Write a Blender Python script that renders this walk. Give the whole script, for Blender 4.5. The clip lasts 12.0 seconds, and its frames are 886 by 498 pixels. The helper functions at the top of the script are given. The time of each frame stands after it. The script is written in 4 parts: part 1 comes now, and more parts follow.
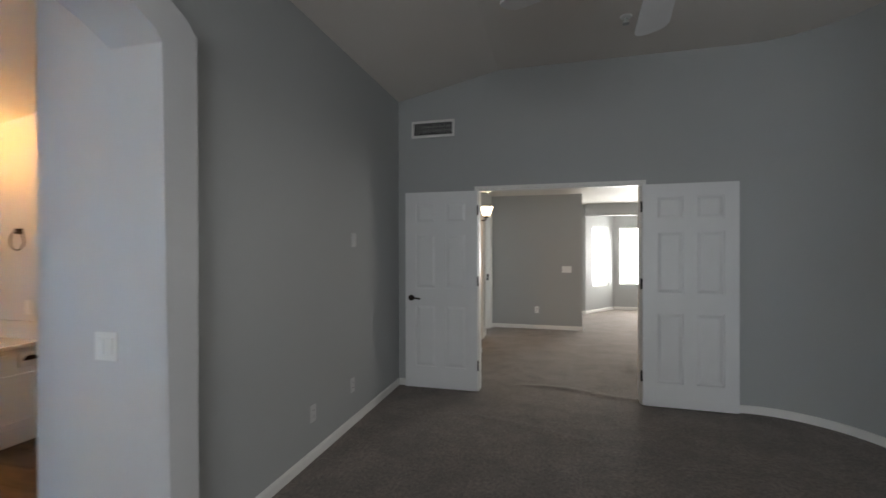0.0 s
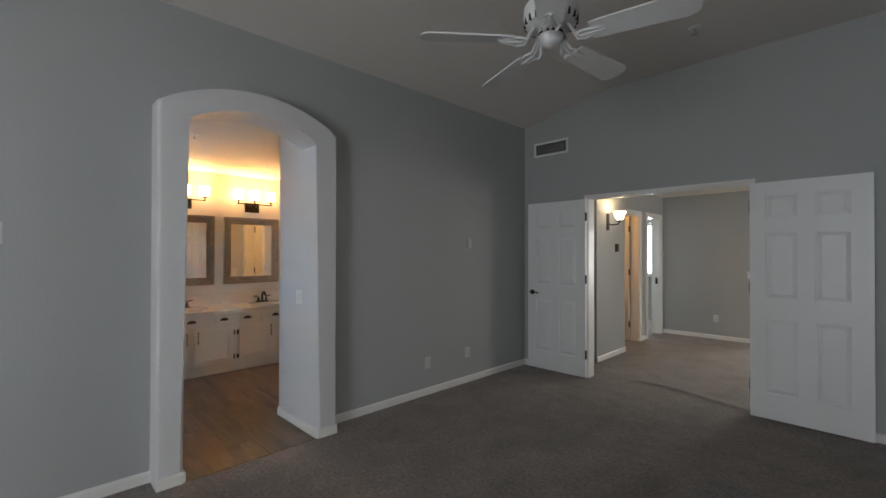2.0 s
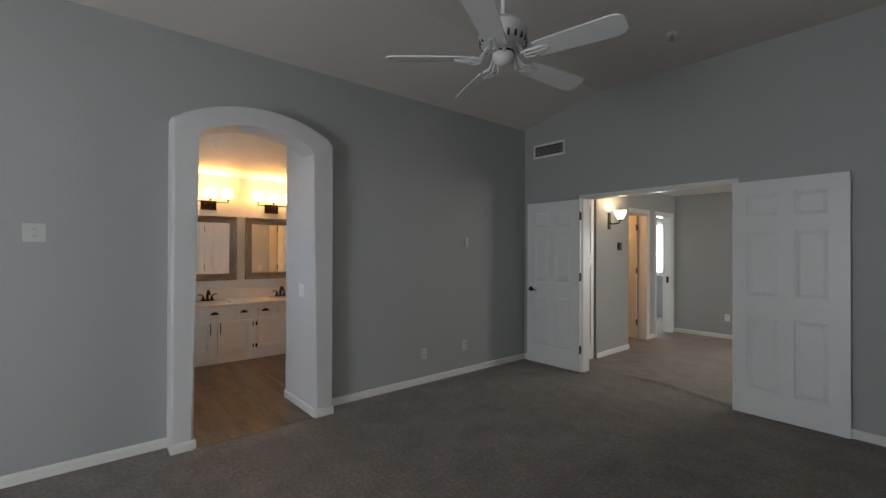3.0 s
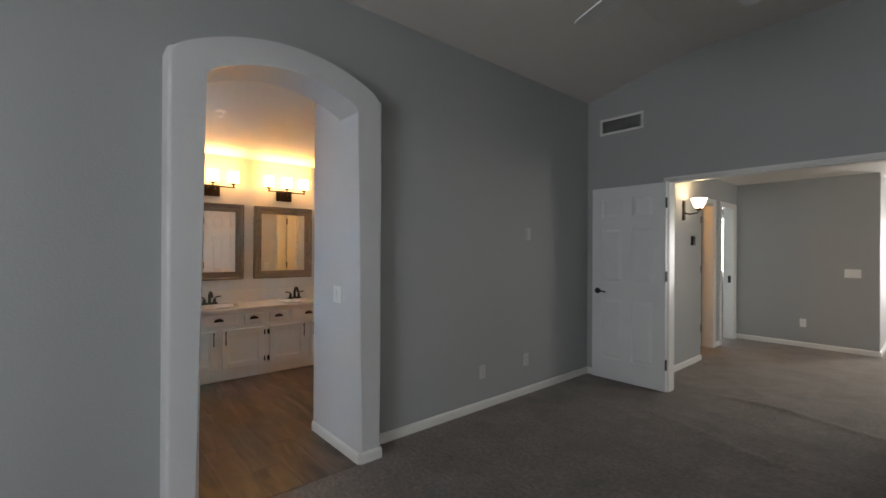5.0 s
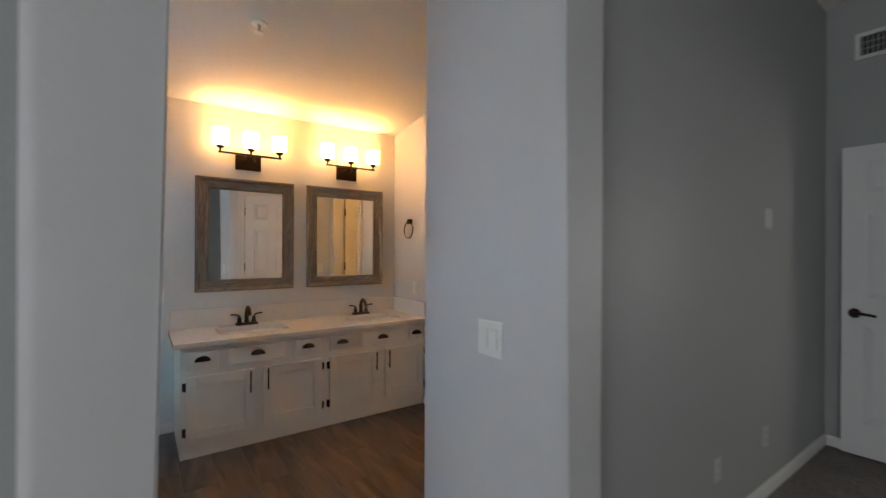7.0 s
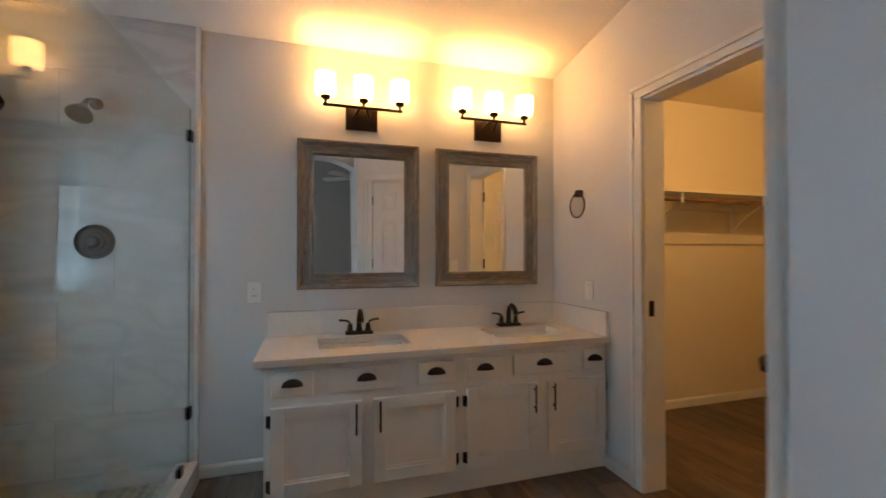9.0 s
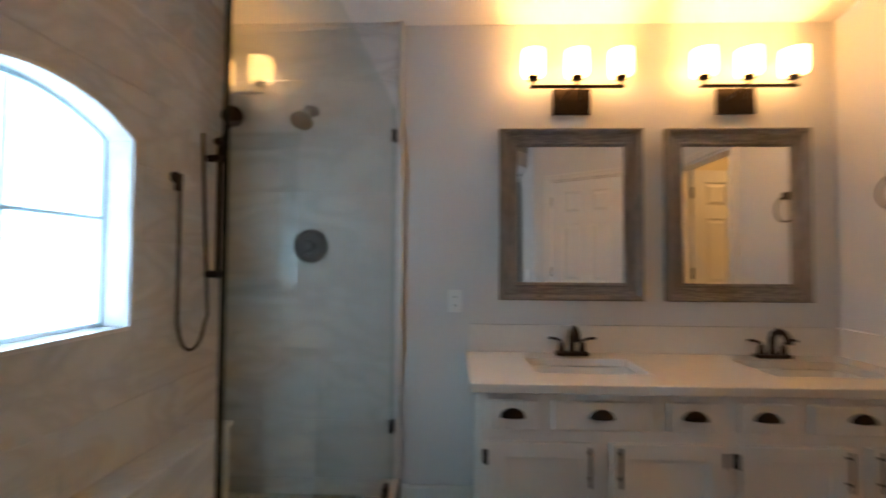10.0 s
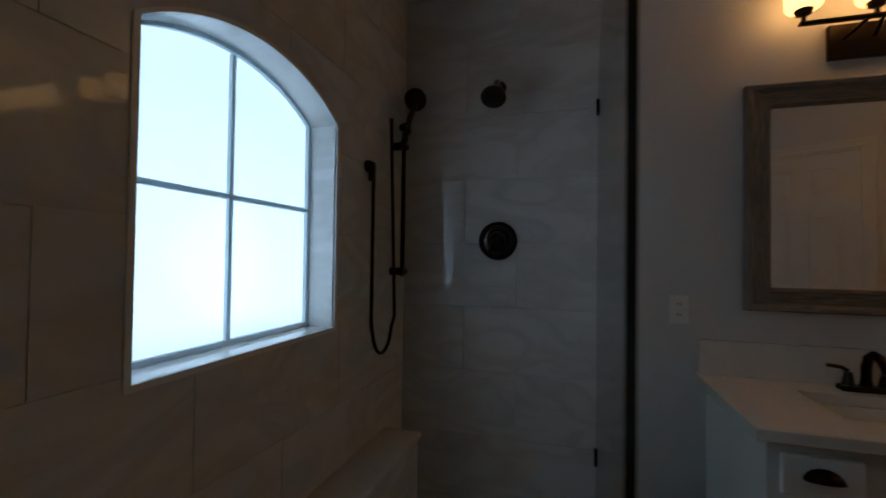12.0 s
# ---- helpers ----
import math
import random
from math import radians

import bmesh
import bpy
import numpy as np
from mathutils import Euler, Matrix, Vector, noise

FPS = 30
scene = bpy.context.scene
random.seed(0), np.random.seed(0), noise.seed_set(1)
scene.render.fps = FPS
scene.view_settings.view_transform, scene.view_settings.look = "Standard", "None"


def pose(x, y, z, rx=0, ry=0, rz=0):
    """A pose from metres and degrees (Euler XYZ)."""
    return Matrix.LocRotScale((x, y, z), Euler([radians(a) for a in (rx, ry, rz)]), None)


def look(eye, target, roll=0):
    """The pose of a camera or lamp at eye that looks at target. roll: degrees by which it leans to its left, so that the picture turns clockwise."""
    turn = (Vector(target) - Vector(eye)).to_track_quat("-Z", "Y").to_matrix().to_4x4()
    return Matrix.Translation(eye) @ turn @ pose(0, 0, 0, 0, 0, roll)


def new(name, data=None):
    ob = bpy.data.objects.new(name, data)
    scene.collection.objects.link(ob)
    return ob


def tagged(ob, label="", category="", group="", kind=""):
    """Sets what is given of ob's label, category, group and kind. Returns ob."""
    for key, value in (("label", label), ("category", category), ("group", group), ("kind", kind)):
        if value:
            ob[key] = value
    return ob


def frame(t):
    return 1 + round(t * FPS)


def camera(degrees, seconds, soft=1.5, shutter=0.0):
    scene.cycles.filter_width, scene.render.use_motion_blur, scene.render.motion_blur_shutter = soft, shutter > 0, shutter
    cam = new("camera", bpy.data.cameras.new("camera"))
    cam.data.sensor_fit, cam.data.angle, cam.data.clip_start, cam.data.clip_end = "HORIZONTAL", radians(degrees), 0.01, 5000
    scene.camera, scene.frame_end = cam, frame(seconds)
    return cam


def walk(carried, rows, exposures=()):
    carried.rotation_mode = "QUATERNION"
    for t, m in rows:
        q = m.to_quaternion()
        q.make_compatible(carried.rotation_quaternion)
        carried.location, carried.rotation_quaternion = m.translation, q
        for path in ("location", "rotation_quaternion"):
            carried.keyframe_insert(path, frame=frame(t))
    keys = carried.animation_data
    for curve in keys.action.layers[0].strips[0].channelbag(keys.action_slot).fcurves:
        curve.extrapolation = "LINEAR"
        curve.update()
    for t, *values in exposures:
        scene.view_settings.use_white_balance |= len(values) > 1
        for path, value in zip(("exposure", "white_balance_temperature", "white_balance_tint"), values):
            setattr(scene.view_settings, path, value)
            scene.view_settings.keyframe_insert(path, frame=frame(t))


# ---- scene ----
cam = camera(92.0, 12.0, soft=1.5, shutter=0.5)
PATH = [
    (0, (-0.051, -0.062, 1.459), (-0.555, 1.873, 1.456), -0.1),
    (0.5, (0.315, -0.256, 1.463), (-0.502, 1.57, 1.463), -0.1),
    (1, (0.768, -0.304, 1.464), (-0.328, 1.369, 1.466), -0.1),
    (1.5, (1.153, -0.34, 1.446), (-0.148, 1.178, 1.454), 0.0),
    (2, (1.52, -0.359, 1.432), (0.096, 1.046, 1.448), 0.1),
    (2.5, (1.783, -0.306, 1.421), (0.282, 1.016, 1.438), 0.2),
    (3, (1.987, -0.261, 1.422), (0.461, 1.032, 1.433), 0.2),
    (5, (0.912, -0.117, 1.379), (-0.601, 1.191, 1.381), 0.3),
    (5.5, (0.463, -0.017, 1.341), (-1.098, 1.234, 1.344), 0.4),
    (6, (0.027, 0.064, 1.343), (-1.556, 1.286, 1.344), 0.4),
    (6.5, (-0.361, 0.208, 1.345), (-1.964, 1.404, 1.343), 0.3),
    (7, (-0.774, 0.348, 1.353), (-2.405, 1.505, 1.352), 0.3),
    (9, (-1.85, 0.75, 1.224), (-3.758, 1.35, 1.245), 0.0),
    (9.5, (-2.061, 0.663, 1.172), (-4.021, 1.055, 1.235), -0.1),
    (10, (-2.263, 0.463, 1.211), (-4.261, 0.403, 1.267), 0.4),
    (10.5, (-2.387, 0.243, 1.217), (-4.319, -0.274, 1.254), 0.8),
    (11, (-2.497, -0.018, 1.192), (-4.392, -0.656, 1.24), 1.0),
    (11.5, (-2.545, -0.055, 1.184), (-4.441, -0.691, 1.229), 0.9),
    (12, (-2.516, 0.03, 1.205), (-4.433, -0.539, 1.244), 0.8),
]
EXPOSURES = [(0.0, 0.1), (3.0, 0.0), (5.5, -0.05), (7.0, -0.15), (9.0, -0.25), (10.0, -0.3), (10.5, -0.9), (11.2, -2.3), (12.0, -2.45)]
walk(cam, [(t, look(eye, target, roll)) for t, eye, target, roll in PATH], EXPOSURES)

# ---- world and large lights ----
world = bpy.data.worlds.new("sky")
scene.world = world
world.use_nodes = True
wn = world.node_tree.nodes
sky = wn.new("ShaderNodeTexSky")
sky.sky_type, sky.sun_disc = "NISHITA", False
sky.sun_elevation, sky.sun_rotation = radians(50), radians(90)
world.node_tree.links.new(sky.outputs[0], wn["Background"].inputs[0])
wn["Background"].inputs[1].default_value = 0.1


def lamp(name, kind, energy, color, m, size=0.1, size_y=None):
    data = bpy.data.lights.new(name, kind)
    data.energy, data.color = energy, color
    if kind == "AREA":
        data.shape, data.size, data.size_y = "RECTANGLE", size, size_y or size
    elif kind == "SUN":
        data.angle = radians(0.5)
    else:
        data.shadow_soft_size = size
    ob = new(name, data)
    ob.matrix_world = m
    return ob


WARM = (1.0, 0.50, 0.16)
DAY = (0.80, 0.90, 1.0)
lamp("sun", "SUN", 3.0, (1.0, 0.95, 0.88), look((30, 0, 36), (0, 0, 0)))
lamp("bedroom_window_light", "AREA", 36, (0.86, 0.91, 1.0), look((1.15, -3.22, 1.35), (-0.2, 0, 1.5)), 1.7, 1.5)
lamp("bath_window_light", "AREA", 95, (0.68, 0.85, 1.0), look((-3.45, -1.35, 1.15), (-3.45, 0, 1.25)), 1.2, 1.2)
lamp("loft_window_light", "AREA", 70, (1.0, 0.97, 0.92), look((1.9, 10.7, 1.3), (1.4, 5, 1.0)), 1.1, 1.3)
# added fill that brightens the loft; the plain east wall has no window
lamp("loft_side_fill_light", "AREA", 40, (1.0, 0.95, 0.88), look((3.42, 7.2, 1.4), (0, 7.2, 1.0)), 1.2, 1.3)
lamp("side_room_window_light", "AREA", 25, DAY, look((-2.2, 9.36, 1.45), (-2.0, 5, 1.0)), 0.9, 1.0)


# ---- materials ----
def material(name, color, rough=0.6, metal=0.0, vary=0.06, scale=6.0, bump=0.0, bump_scale=120.0, coat=0.0):
    m = bpy.data.materials.new(name)
    m.use_nodes = True
    n, l = m.node_tree.nodes, m.node_tree.links
    b = n["Principled BSDF"]
    b.inputs["Roughness"].default_value, b.inputs["Metallic"].default_value = rough, metal
    b.inputs["Coat Weight"].default_value = coat
    tc = n.new("ShaderNodeTexCoord")
    big = n.new("ShaderNodeTexNoise")
    big.inputs["Scale"].default_value, big.inputs["Detail"].default_value = scale, 6
    l.new(tc.outputs["Object"], big.inputs["Vector"])
    mix = n.new("ShaderNodeMix")
    mix.data_type = "RGBA"
    mix.inputs[6].default_value = (*[c * (1 - vary) for c in color], 1)
    mix.inputs[7].default_value = (*[min(1, c * (1 + vary)) for c in color], 1)
    l.new(big.outputs[0], mix.inputs[0])
    l.new(mix.outputs[2], b.inputs["Base Color"])
    rr = n.new("ShaderNodeMapRange")
    rr.inputs["To Min"].default_value, rr.inputs["To Max"].default_value = max(0.02, rough - 0.06), min(1, rough + 0.06)
    l.new(big.outputs[0], rr.inputs["Value"])
    l.new(rr.outputs[0], b.inputs["Roughness"])
    if bump:
        fine = n.new("ShaderNodeTexNoise")
        fine.inputs["Scale"].default_value, fine.inputs["Detail"].default_value = bump_scale, 3
        l.new(tc.outputs["Object"], fine.inputs["Vector"])
        bp = n.new("ShaderNodeBump")
        bp.inputs["Strength"].default_value, bp.inputs["Distance"].default_value = bump, 0.004
        l.new(fine.outputs[0], bp.inputs["Height"])
        l.new(bp.outputs[0], b.inputs["Normal"])
    return m


def carpet_material():
    m = material("carpet_pile", (0.185, 0.150, 0.130), 0.95, vary=0.34, scale=6.0, bump=1.0, bump_scale=240)
    n, l = m.node_tree.nodes, m.node_tree.links
    b = n["Principled BSDF"]
    old = b.inputs["Base Color"].links[0].from_socket
    fine = n.new("ShaderNodeTexNoise")
    fine.inputs["Scale"].default_value, fine.inputs["Detail"].default_value = 42, 8
    tc = n.new("ShaderNodeTexCoord")
    l.new(tc.outputs["Object"], fine.inputs["Vector"])
    ramp = n.new("ShaderNodeMapRange")
    ramp.inputs["To Min"].default_value, ramp.inputs["To Max"].default_value = 0.1, 1.9
    l.new(fine.outputs[0], ramp.inputs["Value"])
    mul = n.new("ShaderNodeMix")
    mul.data_type, mul.blend_type = "RGBA", "MULTIPLY"
    mul.inputs[0].default_value = 1
    l.new(old, mul.inputs[6])
    l.new(ramp.outputs[0], mul.inputs[7])
    wear = n.new("ShaderNodeTexNoise")
    wear.inputs["Scale"].default_value, wear.inputs["Detail"].default_value, wear.inputs["Distortion"].default_value = 3.2, 6, 0.2
    l.new(tc.outputs["Object"], wear.inputs["Vector"])
    soil = n.new("ShaderNodeMapRange")
    soil.inputs["From Min"].default_value, soil.inputs["From Max"].default_value = 0.32, 0.62
    soil.inputs["To Min"].default_value, soil.inputs["To Max"].default_value = 0.78, 1.02
    l.new(wear.outputs[0], soil.inputs["Value"])
    worn = n.new("ShaderNodeMix")
    worn.data_type, worn.blend_type = "RGBA", "MULTIPLY"
    worn.inputs[0].default_value = 1
    l.new(mul.outputs[2], worn.inputs[6])
    l.new(soil.outputs[0], worn.inputs[7])
    l.new(worn.outputs[2], b.inputs["Base Color"])
    b.inputs["Sheen Weight"].default_value = 0.2
    return m


def streaked_material(name, dark, light, stretch, rough, scale=4.0, bump=0.15):
    """Grain drawn out along one axis; each piece has its own tone."""
    m = bpy.data.materials.new(name)
    m.use_nodes = True
    n, l = m.node_tree.nodes, m.node_tree.links
    b = n["Principled BSDF"]
    b.inputs["Roughness"].default_value = rough
    tc, mp = n.new("ShaderNodeTexCoord"), n.new("ShaderNodeMapping")
    mp.inputs["Scale"].default_value = stretch
    info = n.new("ShaderNodeObjectInfo")
    shift = n.new("ShaderNodeVectorMath")
    shift.operation = "SCALE"
    shift.inputs[0].default_value = (37.0, 91.0, 53.0)
    l.new(info.outputs["Random"], shift.inputs["Scale"])
    add = n.new("ShaderNodeVectorMath")
    l.new(tc.outputs["Object"], add.inputs[0])
    l.new(shift.outputs[0], add.inputs[1])
    l.new(add.outputs[0], mp.inputs["Vector"])
    nz, fine = n.new("ShaderNodeTexNoise"), n.new("ShaderNodeTexNoise")
    nz.inputs["Scale"].default_value, nz.inputs["Detail"].default_value, nz.inputs["Distortion"].default_value = scale, 8, 1.2
    fine.inputs["Scale"].default_value, fine.inputs["Detail"].default_value = scale * 6, 4
    l.new(mp.outputs[0], nz.inputs["Vector"])
    l.new(mp.outputs[0], fine.inputs["Vector"])
    ramp = n.new("ShaderNodeValToRGB")
    ramp.color_ramp.elements[0].position, ramp.color_ramp.elements[0].color = 0.33, (*dark, 1)
    ramp.color_ramp.elements[1].position, ramp.color_ramp.elements[1].color = 0.68, (*light, 1)
    l.new(nz.outputs[0], ramp.inputs[0])
    tone = n.new("ShaderNodeMapRange")
    tone.inputs["To Min"].default_value, tone.inputs["To Max"].default_value = 0.78, 1.18
    l.new(info.outputs["Random"], tone.inputs["Value"])
    grain = n.new("ShaderNodeMapRange")
    grain.inputs["To Min"].default_value, grain.inputs["To Max"].default_value = 0.72, 1.28
    l.new(fine.outputs[0], grain.inputs["Value"])
    prod = n.new("ShaderNodeMath")
    prod.operation = "MULTIPLY"
    l.new(tone.outputs[0], prod.inputs[0])
    l.new(grain.outputs[0], prod.inputs[1])
    mul = n.new("ShaderNodeMix")
    mul.data_type, mul.blend_type = "RGBA", "MULTIPLY"
    mul.inputs[0].default_value = 1
    l.new(ramp.outputs[0], mul.inputs[6])
    l.new(prod.outputs[0], mul.inputs[7])
    l.new(mul.outputs[2], b.inputs["Base Color"])
    bp = n.new("ShaderNodeBump")
    bp.inputs["Strength"].default_value, bp.inputs["Distance"].default_value = bump, 0.003
    l.new(fine.outputs[0], bp.inputs["Height"])
    l.new(bp.outputs[0], b.inputs["Normal"])
    return m


def marble_material(name, base, vein, rough):
    m = bpy.data.materials.new(name)
    m.use_nodes = True
    n, l = m.node_tree.nodes, m.node_tree.links
    b = n["Principled BSDF"]
    b.inputs["Roughness"].default_value = rough
    tc = n.new("ShaderNodeTexCoord")
    info = n.new("ShaderNodeObjectInfo")
    shift = n.new("ShaderNodeVectorMath")
    shift.operation = "SCALE"
    shift.inputs[0].default_value = (17.0, 41.0, 23.0)
    l.new(info.outputs["Random"], shift.inputs["Scale"])
    add = n.new("ShaderNodeVectorMath")
    l.new(tc.outputs["Object"], add.inputs[0])
    l.new(shift.outputs[0], add.inputs[1])
    mp = n.new("ShaderNodeMapping")
    mp.inputs["Rotation"].default_value = (0.5, 0.6, 0.4)
    mp.inputs["Scale"].default_value = (1.0, 1.0, 2.6)
    l.new(add.outputs[0], mp.inputs["Vector"])
    nz = n.new("ShaderNodeTexNoise")
    nz.inputs["Scale"].default_value, nz.inputs["Detail"].default_value, nz.inputs["Distortion"].default_value = 1.6, 9, 1.6
    l.new(mp.outputs[0], nz.inputs["Vector"])
    ramp = n.new("ShaderNodeValToRGB")
    e = ramp.color_ramp.elements
    e[0].position, e[0].color = 0.40, (*base, 1)
    e[1].position, e[1].color = 0.62, (*base, 1)
    mid = ramp.color_ramp.elements.new(0.5)
    mid.color = (*vein, 1)
    l.new(nz.outputs[0], ramp.inputs[0])
    l.new(ramp.outputs[0], b.inputs["Base Color"])
    b.inputs["IOR"].default_value = 1.33
    return m


def glowing(name, color, strength):
    m = bpy.data.materials.new(name)
    m.use_nodes = True
    b = m.node_tree.nodes["Principled BSDF"]
    b.inputs["Base Color"].default_value = (0.8, 0.78, 0.7, 1)
    b.inputs["Roughness"].default_value = 0.3
    b.inputs["Emission Color"].default_value = (*color, 1)
    b.inputs["Emission Strength"].default_value = strength
    return m


def clear_glass():
    m = bpy.data.materials.new("shower_glass")
    m.use_nodes = True
    n, l = m.node_tree.nodes, m.node_tree.links
    out = n["Material Output"]
    n.remove(n["Principled BSDF"])
    tr, gl, mx, lw = n.new("ShaderNodeBsdfTransparent"), n.new("ShaderNodeBsdfGlossy"), n.new("ShaderNodeMixShader"), n.new("ShaderNodeLayerWeight")
    pw, fr = n.new("ShaderNodeMath"), n.new("ShaderNodeMapRange")
    pw.operation = "POWER"
    pw.inputs[1].default_value = 5.0
    lw.inputs[0].default_value = 0.5
    fr.inputs["To Min"].default_value, fr.inputs["To Max"].default_value = 0.045, 0.9
    l.new(lw.outputs["Facing"], pw.inputs[0])
    l.new(pw.outputs[0], fr.inputs["Value"])
    tr.inputs[0].default_value = (0.93, 0.97, 0.95, 1)
    gl.inputs["Roughness"].default_value = 0.015
    l.new(fr.outputs[0], mx.inputs[0])
    l.new(tr.outputs[0], mx.inputs[1])
    l.new(gl.outputs[0], mx.inputs[2])
    l.new(mx.outputs[0], out.inputs[0])
    return m


def frosted_glass():
    m = bpy.data.materials.new("frosted_glass")
    m.use_nodes = True
    n, l = m.node_tree.nodes, m.node_tree.links
    out = n["Material Output"]
    n.remove(n["Principled BSDF"])
    tl, gl, mx = n.new("ShaderNodeBsdfTranslucent"), n.new("ShaderNodeBsdfGlossy"), n.new("ShaderNodeMixShader")
    tl.inputs[0].default_value = (0.85, 0.93, 1.0, 1)
    gl.inputs["Roughness"].default_value = 0.35
    mx.inputs[0].default_value = 0.05
    l.new(tl.outputs[0], mx.inputs[1])
    l.new(gl.outputs[0], mx.inputs[2])
    l.new(mx.outputs[0], out.inputs[0])
    return m


WALL = material("grey_wall_paint", (0.368, 0.377, 0.374), 0.55, vary=0.03, scale=1.5, bump=0.35, bump_scale=70)
BATH_WALL = material("pale_grey_wall_paint", (0.66, 0.66, 0.665), 0.5, vary=0.03, scale=1.5, bump=0.35, bump_scale=70)
SURROUND = material("light_grey_arch_paint", (0.61, 0.605, 0.61), 0.5, vary=0.03, scale=2, bump=0.25, bump_scale=70)
CEIL = material("ceiling_paint", (0.66, 0.62, 0.58), 0.8, vary=0.03, scale=1.5, bump=0.4, bump_scale=60)
BATH_CEIL = material("bath_ceiling_paint", (0.74, 0.71, 0.66), 0.7, vary=0.03, scale=1.5, bump=0.4, bump_scale=60)
CREAM = material("cream_closet_paint", (0.74, 0.68, 0.55), 0.6, vary=0.03, scale=1.5, bump=0.3, bump_scale=60)
TRIM = material("white_trim_paint", (0.74, 0.73, 0.70), 0.35, vary=0.03, scale=5, bump=0.05, bump_scale=50)
DOOR = material("white_door_paint", (0.74, 0.74, 0.74), 0.4, vary=0.03, scale=5, bump=0.08, bump_scale=60)
CABINET = material("white_cabinet_paint", (0.84, 0.83, 0.81), 0.3, vary=0.025, scale=6, bump=0.05, bump_scale=50)
QUARTZ = material("white_quartz", (0.76, 0.74, 0.71), 0.18, vary=0.05, scale=40)
PORCELAIN = material("white_porcelain", (0.85, 0.85, 0.84), 0.08, vary=0.01)
BRONZE = material("oil_rubbed_bronze", (0.035, 0.024, 0.018), 0.32, 0.85, vary=0.3, scale=30)
BLACK = material("black_metal", (0.015, 0.014, 0.014), 0.35, 0.6, vary=0.2, scale=20)
GREY_PLATE = material("grey_painted_plate", (0.54, 0.54, 0.53), 0.4, vary=0.02)
VENT_GREY = material("grey_vent_slat", (0.40, 0.40, 0.39), 0.5, vary=0.03)
PLASTIC = material("white_plastic", (0.80, 0.80, 0.78), 0.3, vary=0.01)
DARK = material("dark_slot", (0.02, 0.02, 0.02), 0.6)
CARPET = carpet_material()
PLANK = streaked_material("oak_plank", (0.046, 0.033, 0.027), (0.160, 0.110, 0.082), (0.6, 3.2, 1.0), 0.36, 2.4)
FRAME_H = streaked_material("weathered_grey_wood", (0.15, 0.133, 0.12), (0.29, 0.262, 0.236), (7.0, 0.9, 7.0), 0.6, 9.0, bump=0.5)
FRAME_V = streaked_material("weathered_grey_wood_upright", (0.15, 0.133, 0.12), (0.29, 0.262, 0.236), (7.0, 7.0, 0.9), 0.6, 9.0, bump=0.5)
ROD = streaked_material("brown_wooden_rod", (0.16, 0.07, 0.035), (0.30, 0.15, 0.08), (4.0, 1.0, 4.0), 0.4, 6.0)
MARBLE = marble_material("marble_tile", (0.64, 0.62, 0.595), (0.555, 0.53, 0.505), 0.015)
PEBBLE = marble_material("stone_mosaic", (0.62, 0.58, 0.52), (0.40, 0.35, 0.30), 0.35)
GROUT = material("pale_grout", (0.64, 0.62, 0.59), 0.85, vary=0.08, scale=20)
FAN_WHITE = material("white_fan_enamel", (0.72, 0.72, 0.72), 0.3, vary=0.04, scale=5)
SHADE = glowing("lit_vanity_shade", (1.0, 0.50, 0.16), 17.0)
SCONCE = glowing("lit_sconce_shade", (1.0, 0.78, 0.5), 9.0)
DAYGLOW = glowing("bright_sky_outside", (0.92, 0.97, 1.0), 7.0)
GLASS = clear_glass()
FROSTED = frosted_glass()
GLASS_RIM = material("pale_green_glass_edge", (0.34, 0.40, 0.37), 0.15, vary=0.1)
GLASS_EDGE = material("dark_glass_edge", (0.02, 0.028, 0.026), 0.2)
SILVER = bpy.data.materials.new("mirror_silver")
SILVER.use_nodes = True
SILVER.node_tree.nodes["Principled BSDF"].inputs["Base Color"].default_value = (0.88, 0.89, 0.88, 1)
SILVER.node_tree.nodes["Principled BSDF"].inputs["Metallic"].default_value = 1.0
SILVER.node_tree.nodes["Principled BSDF"].inputs["Roughness"].default_value = 0.01


# ---- mesh helpers ----
def part(name, bm, mat, parent=None, label=""):
    me = bpy.data.meshes.new(name)
    bmesh.ops.recalc_face_normals(bm, faces=bm.faces)
    bm.to_mesh(me)
    bm.free()
    me.materials.append(mat)
    ob = new(name, me)
    if parent:
        ob.parent = parent
    if label:
        ob["label"] = label
    return ob


def smooth(ob, degrees=35):
    ob.data.polygons.foreach_set("use_smooth", [True] * len(ob.data.polygons))
    ob.data.set_sharp_from_angle(angle=radians(degrees))
    return ob


def thing(name, m, label, category, group=""):
    ob = new(name)
    ob.empty_display_size = 0.05
    ob.matrix_world = m
    return tagged(ob, label, category, group)


def box(bm, x0, x1, y0, y1, z0, z1, bevel=0.0, segments=2):
    r = bmesh.ops.create_cube(bm, size=1.0)
    bmesh.ops.transform(bm, matrix=Matrix.Translation(((x0 + x1) / 2, (y0 + y1) / 2, (z0 + z1) / 2)) @ Matrix.Diagonal((abs(x1 - x0), abs(y1 - y0), abs(z1 - z0), 1)), verts=r["verts"])
    if bevel:
        edges = list({e for v in r["verts"] for e in v.link_edges})
        bmesh.ops.bevel(bm, geom=edges, offset=bevel, segments=segments, affect="EDGES", profile=0.5)
    return bm


def boxed(*a, **k):
    return box(bmesh.new(), *a, **k)


